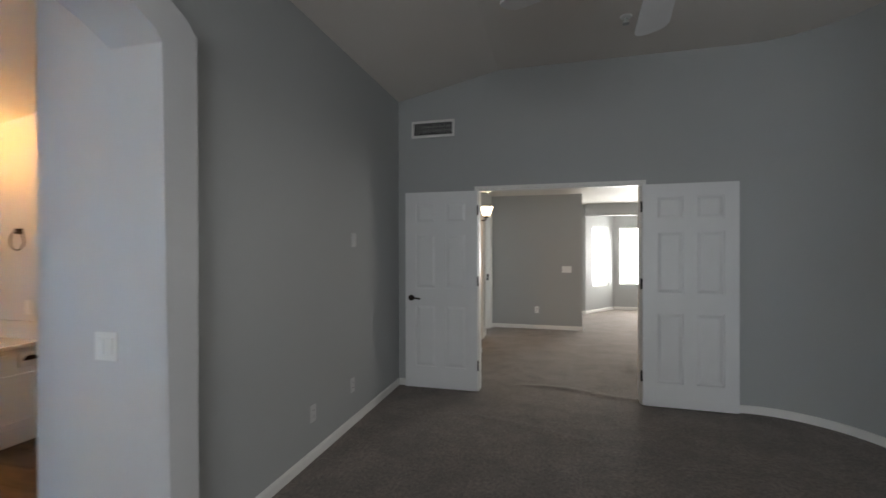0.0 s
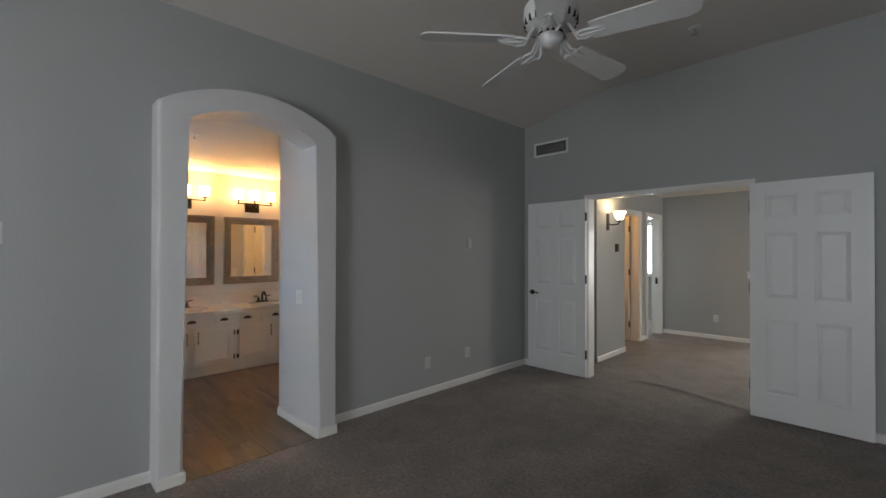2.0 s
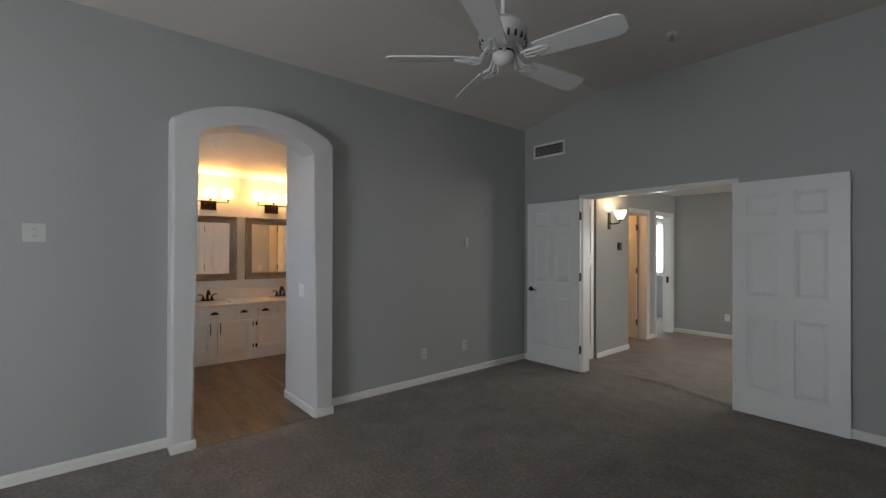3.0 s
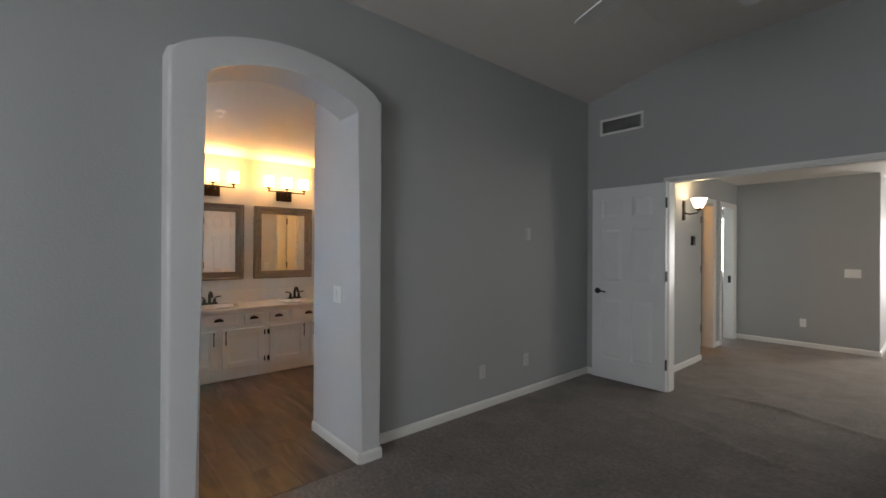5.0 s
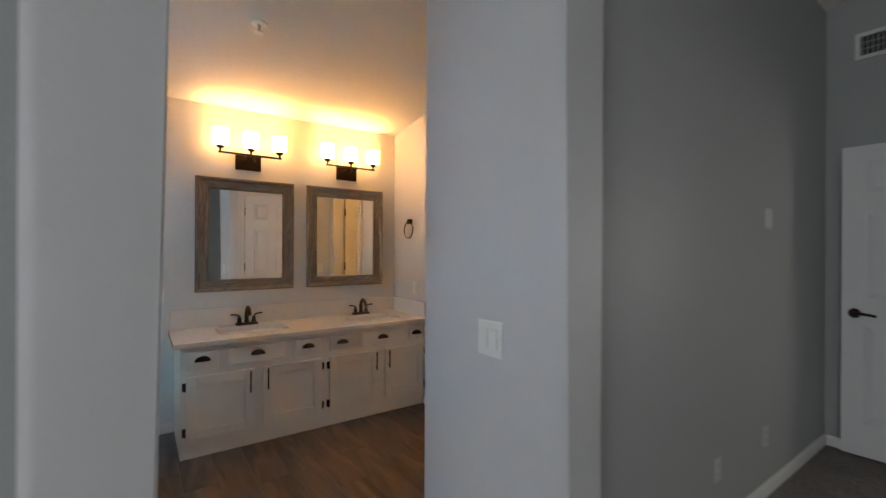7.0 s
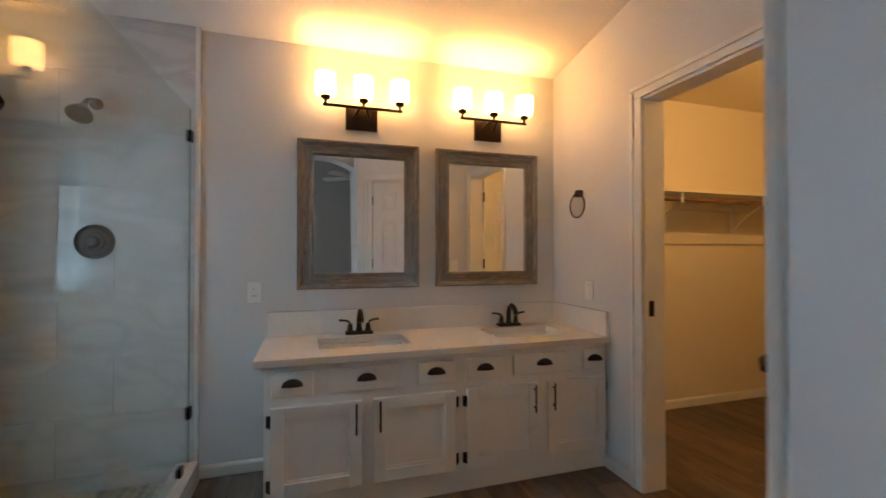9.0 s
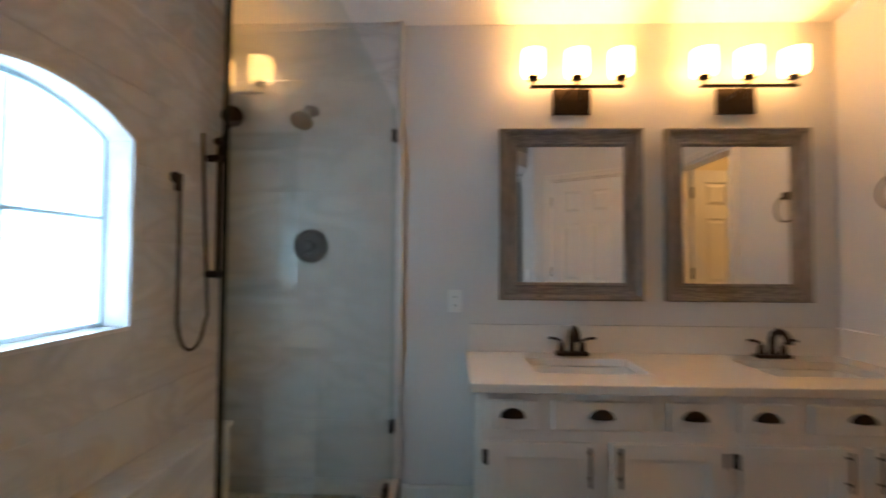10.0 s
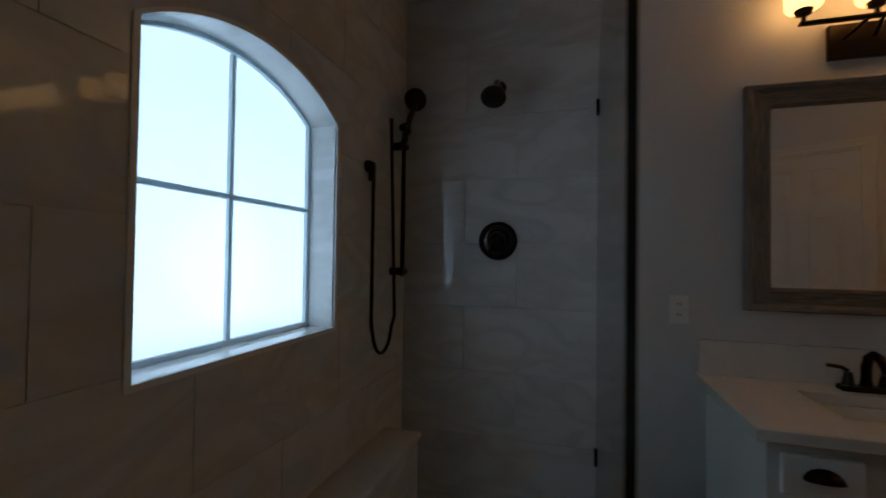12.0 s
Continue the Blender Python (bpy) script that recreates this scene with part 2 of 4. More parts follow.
def tube(bm, p, q, r0, r1=None, segs=16):
    """A round bar from p to q, with its ends closed."""
    p, q = Vector(p), Vector(q)
    m = Matrix.Translation((p + q) / 2) @ (q - p).to_track_quat("Z", "Y").to_matrix().to_4x4()
    bmesh.ops.create_cone(bm, cap_ends=True, segments=segs, radius1=r0, radius2=r0 if r1 is None else r1, depth=(q - p).length, matrix=m)
    return bm


def lathe(bm, profile, segs=28, m=None):
    """Turn (radius, height) pairs about z."""
    rings = []
    for r, z in profile:
        rings.append([bm.verts.new((r * math.cos(2 * math.pi * i / segs), r * math.sin(2 * math.pi * i / segs), z)) for i in range(segs)])
    for a, b in zip(rings, rings[1:]):
        for i in range(segs):
            j = (i + 1) % segs
            bm.faces.new((a[i], a[j], b[j], b[i]))
    for ring in (rings[0], rings[-1]):
        bm.faces.new(ring)
    if m is not None:
        bmesh.ops.transform(bm, matrix=m, verts=[v for r in rings for v in r])
    return bm


def pipe(bm, points, r, segs=10):
    """A bent round bar along points."""
    pts = [Vector(p) for p in points]
    rings = []
    up = Vector((0.3, 0.5, 0.8)).normalized()
    for i, p in enumerate(pts):
        d = (pts[min(i + 1, len(pts) - 1)] - pts[max(i - 1, 0)]).normalized()
        u = d.cross(up).normalized()
        v = d.cross(u)
        rings.append([bm.verts.new(p + r * (math.cos(2 * math.pi * k / segs) * u + math.sin(2 * math.pi * k / segs) * v)) for k in range(segs)])
    for a, b in zip(rings, rings[1:]):
        for i in range(segs):
            j = (i + 1) % segs
            bm.faces.new((a[i], a[j], b[j], b[i]))
    bm.faces.new(rings[0])
    bm.faces.new(rings[-1])
    return bm


def prism(bm, outline, axis, a, b):
    """Extrude a flat outline of (u, v) pairs along axis from a to b. axis x: (y, z); y: (x, z); z: (x, y)."""
    def at(u, v, w):
        return {"x": (w, u, v), "y": (u, w, v), "z": (u, v, w)}[axis]
    lo = [bm.verts.new(at(u, v, a)) for u, v in outline]
    hi = [bm.verts.new(at(u, v, b)) for u, v in outline]
    bm.faces.new(lo)
    bm.faces.new(hi)
    for i in range(len(outline)):
        j = (i + 1) % len(outline)
        bm.faces.new((lo[i], lo[j], hi[j], hi[i]))
    return bm


def structure(name, bm, mat, label, category):
    return tagged(part(name, bm, mat), label, category, kind="structure")


def arch_z(u, u0, u1, spring, rise):
    """Height of a flat round arch over the span u0..u1."""
    half, mid = (u1 - u0) / 2, (u0 + u1) / 2
    r = (half * half + rise * rise) / (2 * rise)
    return spring + rise - r + math.sqrt(max(0, r * r - (u - mid) ** 2))


def arch_points(u0, u1, spring, rise, n=20):
    return [(u0 + (u1 - u0) * i / n, arch_z(u0 + (u1 - u0) * i / n, u0, u1, spring, rise)) for i in range(n + 1)]

# ---- the large structure ----
WX, FY, EX, SY = -1.67, 4.27, 2.35, -3.2      # bedroom: west, north, east and south wall
BX, VX, CY, TY = -2.20, -4.48, 2.39, -0.74    # bath: east, vanity, closet and window wall
AO0, AO1, AI0, AI1, AX = 0.222, 1.437, 0.368, 1.275, -1.505  # arch surround, outer and inner
NX = -1.79   # bath face of the thin part of the west wall

# west wall, pierced by the arch
bm = bmesh.new()
box(bm, NX, WX, SY, AO0, 0, 3.35)

box(bm, BX + 0.001, WX, AO1, FY, 0, 3.35)
prism(bm, [(AO0, 3.35)] + arch_points(AO0, AO1, 2.355, 0.18) + [(AO1, 3.35)], "x", NX, WX)
structure("wall_west", bm, WALL, "grey painted bedroom wall with arched opening", "wall")

structure("wall_passage", boxed(BX, NX + 0.004, AI1, AO1 - 0.002, 0, 3.3), SURROUND, "light grey wall lining the passage behind the arch", "wall")

# arch surround, standing proud of the wall and lining the passage
bm = bmesh.new()
outline = [(AO0, 0)] + arch_points(AO0, AO1, 2.355, 0.18) + [(AO1, 0), (AI1, 0)] + arch_points(AI0, AI1, 2.265, 0.13)[::-1] + [(AI0, 0)]
prism(bm, outline, "x", NX + 0.002, AX)
edges = [e for e in bm.edges if min(v.co.x for v in e.verts) > AX - 0.01 and max(v.co.z for v in e.verts) > 0.01]
bmesh.ops.bevel(bm, geom=edges, offset=0.022, segments=4, affect="EDGES", profile=0.5)
ob = structure("trim_arch", bm, SURROUND, "light grey arched surround with rounded plaster edges", "arch")
smooth(ob, 30)

# north wall with the double doorway
DX0, DX1, DH = -0.81, 0.74, 2.06
bm = bmesh.new()
box(bm, WX - 0.5, DX0, FY, FY + 0.12, 0, 3.35)
box(bm, DX1, EX + 0.6, FY, FY + 0.12, 0, 3.35)
box(bm, DX0, DX1, FY, FY + 0.12, DH, 3.35)
structure("wall_north", bm, WALL, "grey painted wall with a double doorway", "wall")

# rounded north-east corner and east wall
R = 0.8
curve = [(EX - R + R * math.sin(a), FY - R + R * math.cos(a)) for a in [math.pi / 2 * i / 20 for i in range(21)]]
bm = bmesh.new()
prism(bm, curve + [(EX + 0.15, FY - R), (EX + 0.15, FY + 0.12), (EX - R, FY + 0.12)], "z", 0, 3.345)
ob = structure("wall_corner", bm, WALL, "grey wall corner sweeping round in a curve", "wall")
smooth(ob, 30)
structure("wall_east", boxed(EX, EX + 0.15, SY, FY - R, 0, 3.35), WALL, "plain grey painted wall", "wall")
bm = bmesh.new()
box(bm, WX - 0.5, 0.2, SY - 0.15, SY, 0, 3.35)
box(bm, 2.1, EX + 0.15, SY - 0.15, SY, 0, 3.35)
box(bm, 0.2, 2.1, SY - 0.15, SY, 0, 0.6)
box(bm, 0.2, 2.1, SY - 0.15, SY, 2.1, 3.35)
structure("wall_south", bm, WALL, "grey wall with a wide window", "wall")

# vaulted bedroom ceiling
bm = bmesh.new()
prism(bm, [(WX - 0.53, 2.92), (WX, 3.03), (-0.6, 3.26), (EX + 0.2, 3.26), (EX + 0.2, 3.45), (WX - 0.53, 3.45)], "y", SY - 0.15, FY)
structure("ceiling", bm, CEIL, "off-white sloping textured ceiling", "ceiling")

# carpet through bedroom and loft, with slack ridges
bm = bmesh.new()
nx, ny = 66, 150
X0, X1, Y0, Y1 = AX + 0.004, 3.6, SY, 11.0
RIDGES = [(-0.35, 4.55, 0.75, 4.40, 0.016), (-0.15, 5.62, 1.0, 5.42, 0.018), (-0.9, 3.6, 0.3, 3.35, 0.008), (0.6, 2.2, 1.6, 2.6, 0.006)]


def ridge_height(x, y):
    h = 0.004 * noise.noise(Vector((x * 2.1, y * 2.1, 0.3)))
    for ax, ay, bx, by, top in RIDGES:
        d = Vector((bx - ax, by - ay))
        s = ((x - ax) * d.x + (y - ay) * d.y) / d.length_squared
        if -0.1 < s < 1.1:
            off = ((x - ax) * d.y - (y - ay) * d.x) / d.length + 0.05 * math.sin(5 * s)
            h += top * math.exp(-(off / 0.035) ** 2) * max(0, min(1, 6 * s + 0.6, 6.6 - 6 * s))
    return h


ys = [Y0 + 5.2 * i / 40 for i in range(40)] + [Y0 + 5.2 + 3.4 * i / 120 for i in range(120)] + [Y0 + 8.6 + (Y1 - Y0 - 8.6) * i / 10 for i in range(11)]
grid = [[bm.verts.new((X0 + (X1 - X0) * i / nx, y, ridge_height(X0 + (X1 - X0) * i / nx, y))) for i in range(nx + 1)] for y in ys]
for row in grid:
    row.insert(0, bm.verts.new((WX, row[0].co.y, 0.0)))
for a, b in zip(grid, grid[1:]):
    for i in range(nx + 1):
        if i == 0 and AI0 - 0.05 < a[0].co.y < AI1:
            continue
        bm.faces.new((a[i], a[i + 1], b[i + 1], b[i]))
ob = structure("floor", bm, CARPET, "worn taupe cut-pile carpet with slack ridges", "carpet")
smooth(ob, 80)
structure("floor_base", boxed(-6, 4, SY - 0.2, 11.2, -0.15, -0.02), GROUT, "plain subfloor under the rooms", "floor")

# bath walls
structure("wall_vanity", boxed(VX - 0.12, VX, 0.17, CY + 0.12, 0, 2.75), BATH_WALL, "pale grey textured bathroom wall", "wall")
bm = bmesh.new()
CD0, CD1 = -3.645, -2.86   # closet doorway
box(bm, VX, CD0, CY, CY + 0.12, 0, 2.95)
box(bm, CD1, BX, CY, CY + 0.12, 0, 2.95)
box(bm, CD0, CD1, CY, CY + 0.12, 2.03, 2.95)
structure("wall_closet", bm, BATH_WALL, "pale grey wall with closet doorway", "wall")
structure("wall_bath_east", boxed(NX - 0.006, NX, -1.2, AO0, 0, 2.95), BATH_WALL, "pale grey bathroom wall beside the arch", "wall")
# slanted wall from the passage corner, with a doorway, then a short straight piece to the closet wall
SLANT = 34
HD0, HD1, HDE = 0.179, 0.895, 0.985   # doorway and end along the slanted wall
slant_m = Matrix.Translation((BX, AI1, 0)) @ Matrix.Rotation(radians(90 + SLANT), 4, "Z")
slant_end = slant_m @ Vector((HDE, 0, 0))
bm = bmesh.new()
box(bm, 0, HD0, -0.1, 0, 0, 2.95)
box(bm, HD1, HDE, -0.1, 0, 0, 2.95)
box(bm, HD0, HD1, -0.1, 0, 2.03, 2.95)
structure("wall_bath_slant", bm, BATH_WALL, "pale grey slanted wall with a doorway", "wall").matrix_world = slant_m
structure("wall_bath_return", boxed(slant_end.x, slant_end.x + 0.1, slant_end.y, CY, 0, 2.95), BATH_WALL, "short pale grey wall beside the closet", "wall")
# bath ceiling rises from the vanity wall
bm = bmesh.new()
prism(bm, [(VX - 0.12, 2.43), (WX - 0.03, 2.45 + 0.17 * (WX - 0.03 - VX)), (WX - 0.03, 3.2), (VX - 0.12, 3.2)], "y", -1.0, CY + 0.12)
structure("ceiling_bath", bm, BATH_CEIL, "off-white sloping bathroom ceiling", "ceiling")
structure("wall_bath_south", boxed(NX - 0.1, NX, -1.2, -0.95, 0, 2.9), BATH_WALL, "plain wall closing the bath", "wall")

# closet
structure("wall_closet_west", boxed(-4.66, -4.54, CY + 0.12, 4.72, 0, 2.6), CREAM, "cream closet wall", "wall")
structure("wall_closet_north", boxed(-4.66, BX, 4.60, 4.72, 0, 2.6), CREAM, "cream closet wall", "wall")
structure("wall_closet_east", boxed(BX, BX + 0.1, CY + 0.12, 4.72, 0, 2.6), CREAM, "cream closet wall", "wall")
structure("wall_closet_south", boxed(-4.54, CD0 - 0.08, CY + 0.12, CY + 0.13, 0, 2.44), CREAM, "cream closet wall", "wall")
structure("ceiling_closet", boxed(-4.66, BX + 0.1, CY + 0.12, 4.72, 2.44, 2.56), CREAM, "cream closet ceiling", "ceiling")

# window wall of the shower: masonry behind the tiles, pierced by the arched window
W0, W1, WS, WSP, WR = -3.815, -3.10, 0.955, 1.65, 0.115
bm = bmesh.new()
box(bm, VX - 0.12, W0, TY - 0.2, TY - 0.003, 0, 3.0)
box(bm, W1, NX, TY - 0.2, TY - 0.003, 0, 3.0)
box(bm, W0, W1, TY - 0.2, TY - 0.003, 0, WS)
prism(bm, [(W0, 3.0)] + arch_points(W0, W1, WSP, WR) + [(W1, 3.0)], "y", TY - 0.2, TY - 0.003)
structure("wall_window", bm, GROUT, "shower wall with an arched window", "wall")
structure("wall_shower", boxed(VX - 0.12, VX + 0.0225, TY - 0.2, 0.165, 0, 3.0), GROUT, "shower wall behind the marble tiles", "wall")

# loft beyond the doorway
LX, LY, LC = -1.05, 7.87, 2.42
L2 = -1.18   # the wall steps back here
bm = bmesh.new()
box(bm, L2 - 0.12, LX, 5.0, 5.89, 0, LC)
box(bm, L2 - 0.12, L2, 5.89, 5.98, 0, LC)
box(bm, L2 - 0.12, L2, 6.76, 7.09, 0, LC)
box(bm, L2 - 0.12, L2, 7.70, LY, 0, LC)
box(bm, L2 - 0.12, L2, 5.98, 6.76, 2.04, LC)
box(bm, L2 - 0.12, L2, 7.09, 7.70, 2.04, LC)
box(bm, -1.75, L2 - 0.12, 5.0, 5.06, 0, LC)
structure("wall_loft_west", bm, WALL, "grey loft wall with two doorways", "wall")
structure("wall_loft_north", boxed(L2 - 0.12, 0.42, LY, LY + 0.12, 0, LC), WALL, "grey loft wall", "wall")
bm = bmesh.new()
box(bm, 0.30, 0.42, LY + 0.12, 9.9, 0, LC)
box(bm, 0.30, 0.62, 9.9, 10.0, 0, LC)
structure("wall_sitting_west", bm, WALL, "grey wall of the sitting room", "wall")
bm = bmesh.new()
box(bm, 3.5, 3.6, FY + 0.12, 10.95, 0, LC)
box(bm, EX, 3.6, FY + 0.12, FY + 0.2, 0, LC)
structure("wall_loft_east", bm, WALL, "plain grey loft wall", "wall")
structure("ceiling_loft", boxed(-1.9, 3.6, FY + 0.12, 11.0, LC, LC + 0.1), BATH_CEIL, "off-white loft ceiling", "ceiling")
structure("trim_bay_header", boxed(0.6, 3.5, 9.75, 9.9, 2.16, LC), WALL, "grey header over the bay", "header")


def window_wall(name, p, q, w0, w1, z0, z1, label):
    """An upright wall from p to q with one opening, w0..w1 along it."""
    d = Vector((q[0] - p[0], q[1] - p[1], 0))
    m = Matrix.Translation((p[0], p[1], 0)) @ Matrix.Rotation(math.atan2(d.y, d.x), 4, "Z")
    b = bmesh.new()
    box(b, 0, w0, 0, 0.12, 0, LC)
    box(b, w1, d.length, 0, 0.12, 0, LC)
    box(b, w0, w1, 0, 0.12, 0, z0)
    box(b, w0, w1, 0, 0.12, z1, LC)
    ob = structure(name, b, WALL, label, "wall")
    ob.matrix_world = m
    return m


def blind_window(name, m, w0, w1, z0, z1, label):
    """A window with a frame and a lowered slatted blind."""
    t = thing(name, m, label, "window")
    t["kind"] = "structure"
    b = bmesh.new()
    for x0, x1, a, c in ((w0, w0 + 0.04, z0, z1), (w1 - 0.04, w1, z0, z1), (w0 + 0.04, w1 - 0.04, z0, z0 + 0.04), (w0 + 0.04, w1 - 0.04, z1 - 0.04, z1)):
        box(b, x0, x1, 0.02, 0.07, a, c)
    part("window_frame", b, TRIM, t)
    part("pane", boxed(w0, w1, 0.09, 0.095, z0, z1), DAYGLOW, t, "pane bright with daylight")
    n = int((z1 - z0) / 0.05)
    slat = None
    for i in range(n):
        z = z0 + 0.03 + i * (z1 - z0 - 0.04) / n
        if slat is None:
            slat = part("slat", boxed(w0 + 0.045, w1 - 0.045, 0.022, 0.045, -0.001, 0.001), PLASTIC, t)
            slat.location.z = z
        else:
            o = slat.copy()
            scene.collection.objects.link(o)
            o.location.z = z
    return t


m = window_wall("wall_bay_west", (0.62, 9.9), (1.30, 10.8), 0.28, 0.92, 0.58, 1.96, "grey angled bay wall with a window")
blind_window("window_1", m, 0.28, 0.92, 0.58, 1.96, "bright bay window with a white slatted blind")
m = window_wall("wall_bay_north", (1.30, 10.8), (3.6, 10.8), 0.12, 1.0, 0.58, 1.96, "grey bay wall with a window")
blind_window("window_2", m, 0.12, 1.0, 0.58, 1.96, "bright bay window with a white slatted blind")
# rooms off the loft
structure("wall_side_room_north", boxed(-4.0, L2 - 0.12, 9.5, 9.6, 0, LC), WALL, "grey wall of a side room", "wall")
structure("wall_side_room_west", boxed(-4.1, -4.0, 6.9, 9.6, 0, LC), WALL, "grey wall of a side room", "wall")
structure("wall_side_rooms", boxed(-4.0, L2 - 0.12, 6.88, 6.98, 0, LC), WALL, "wall between two side rooms", "wall")
structure("wall_side_room_east", boxed(L2 - 0.12, L2 - 0.02, LY + 0.12, 9.6, 0, LC), WALL, "grey wall of a side room", "wall")
structure("wall_lobby", boxed(-2.5, -2.4, 5.0, 6.8, 0, LC), CREAM, "cream wall of a small lobby", "wall")
structure("wall_lobby_south", boxed(-2.5, L2 - 0.12, 5.06, 5.16, 0, LC), CREAM, "cream wall of a small lobby", "wall")
structure("ceiling_side_rooms", boxed(-4.1, L2 - 0.12, 5.06, 9.6, LC + 0.004, LC + 0.1), BATH_CEIL, "off-white ceiling of side rooms", "ceiling")
structure("floor_side_rooms", boxed(-4.1, AX - 0.0, 4.4, 9.6, -0.02, 0.0), CARPET, "taupe carpet in the side rooms", "carpet")
blind_window("window_3", pose(-3.1, 9.40, 0), 0, 1.75, 0.95, 2.05, "bright side window with a raised blind")

# ---- doors, casings and baseboards ----
def six_panel_door(name, m, w, h, label, side=1, lever=True, hinges=True, swing=-1):
    """A moulded door. Local x runs from the hinge edge to the latch edge, y is its thickness, centred."""
    t = thing(name, m, label, "door")
    T, st, mid = 0.035, 0.115, 0.10
    xs = [(st, (w - mid) / 2), ((w + mid) / 2, w - st)]
    zs = [(0.22, 0.86), (1.03, 1.60), (1.71, 1.92)]
    zs = [(a * h / 2.03, b * h / 2.03) for a, b in zs]
    for x0, x1 in ((0, st), (w - st, w), ((w - mid) / 2, (w + mid) / 2)):
        part("stile", boxed(x0, x1, -T / 2, T / 2, 0, h), DOOR, t)
    for x0, x1 in xs:
        for z0, z1 in ((0, zs[0][0]), (zs[0][1], zs[1][0]), (zs[1][1], zs[2][0]), (zs[2][1], h)):
            part("rail", boxed(x0, x1, -T / 2, T / 2, z0, z1), DOOR, t)
    for x0, x1 in xs:
        for z0, z1 in zs:
            b = bmesh.new()
            box(b, x0, x1, -T / 2 + 0.013, T / 2 - 0.013, z0, z1)
            for s in (-1, 1):
                r = [(x0 + 0.012, z0 + 0.012), (x1 - 0.012, z0 + 0.012), (x1 - 0.012, z1 - 0.012), (x0 + 0.012, z1 - 0.012)]
                q = [(x0 + 0.04, z0 + 0.04), (x1 - 0.04, z0 + 0.04), (x1 - 0.04, z1 - 0.04), (x0 + 0.04, z1 - 0.04)]
                va = [b.verts.new((x, s * (T / 2 - 0.0125), z)) for x, z in r]
                vb = [b.verts.new((x, s * (T / 2 - 0.003), z)) for x, z in q]
                b.faces.new(vb)
                for i in range(4):
                    j = (i + 1) % 4
                    b.faces.new((va[i], va[j], vb[j], vb[i]))
            part("panel", b, DOOR, t)
    if lever:
        b = bmesh.new()
        for s in (-1, 1):
            tube(b, (w - 0.065, s * T / 2, 0.93), (w - 0.065, s * (T / 2 + 0.012), 0.93), 0.032, 0.029, 24)
            tube(b, (w - 0.065, s * (T / 2 + 0.012), 0.93), (w - 0.065, s * (T / 2 + 0.05), 0.93), 0.011)
            pipe(b, [(w - 0.065, s * (T / 2 + 0.045), 0.93), (w - 0.10, s * (T / 2 + 0.052), 0.934), (w - 0.14, s * (T / 2 + 0.05), 0.93), (w - 0.175, s * (T / 2 + 0.045), 0.924)], 0.009)
        smooth(part("lever_handle", b, BRONZE, t, "dark bronze lever handle"))
    if hinges:
        for z in (0.26, h / 2 + 0.1, h - 0.2):
            b = bmesh.new()
            tube(b, (-0.006, swing * (T / 2 + 0.006), z - 0.05), (-0.006, swing * (T / 2 + 0.006), z + 0.05), 0.008)
            box(b, -0.003, 0.001, -T / 2 + 0.002, T / 2 - 0.002, z - 0.045, z + 0.045)
            part("hinge", b, BLACK, t, "black metal hinge")
    return t


six_panel_door("double_door", pose(-0.805, FY - 0.045, 0.012, 0, 0, 180.6), 0.765, 2.03, "white six-panel door folded back against grey wall", swing=1)
six_panel_door("double_door", pose(0.735, FY - 0.045, 0.012, 0, 0, -1.2), 0.775, 2.03, "white six-panel door folded back beside the curved corner", lever=False, swing=1)
six_panel_door("hinged_door", slant_m @ pose(HD0 + 0.016, -0.02, 0.012), HD1 - HD0 - 0.032, 2.0, "white six-panel door, closed, in the slanted wall", swing=1)
six_panel_door("closet_door", pose(CD1 - 0.01, CY + 0.14, 0.012, 0, 0, 86), 0.72, 2.01, "white six-panel closet door swung into the closet", swing=1)
six_panel_door("lobby_door", pose(L2 - 0.14, 6.72, 0.012, 0, 0, 178), 0.66, 2.01, "white panel door lit orange, opened into the lobby", lever=False, swing=1)


def casing(name, m, w, h, label, face=0.062, jamb=0.12):
    """A doorway's casing and jambs; local x spans the opening, the wall runs from y 0 to jamb."""
    t = thing(name, m, label, "door casing")
    t["kind"] = "structure"
    for s, y0 in ((-1, 0.0), (1, jamb)):
        for nm, x0, x1, z0, z1 in (("casing_side", -face, 0.012, 0, h), ("casing_side", w - 0.012, w + face, 0, h), ("casing_head", -face, w + face, h, h + face)):
            b = bmesh.new()
            box(b, x0, x1, y0, y0 + s * 0.016, z0, z1, 0.004)
            if nm == "casing_side":
                inner = x1 if x0 < 0 else x0
                q = 1 if x0 < 0 else -1
                box(b, x0 if q > 0 else x1 - 0.022, x0 + 0.022 if q > 0 else x1, y0 + s * 0.016, y0 + s * 0.023, z0, z1 + 0.03)
            else:
                box(b, x0, x1, y0 + s * 0.016, y0 + s * 0.023, z1 - 0.022, z1)
            part(nm, b, TRIM, t)
    for nm, x0, x1, z0, z1 in (("jamb", 0, 0.014, 0, h), ("jamb", w - 0.014, w, 0, h), ("head_jamb", 0.014, w - 0.014, h - 0.014, h)):
        part(nm, boxed(x0, x1, 0.001, jamb - 0.001, z0, z1), TRIM, t)
    return t


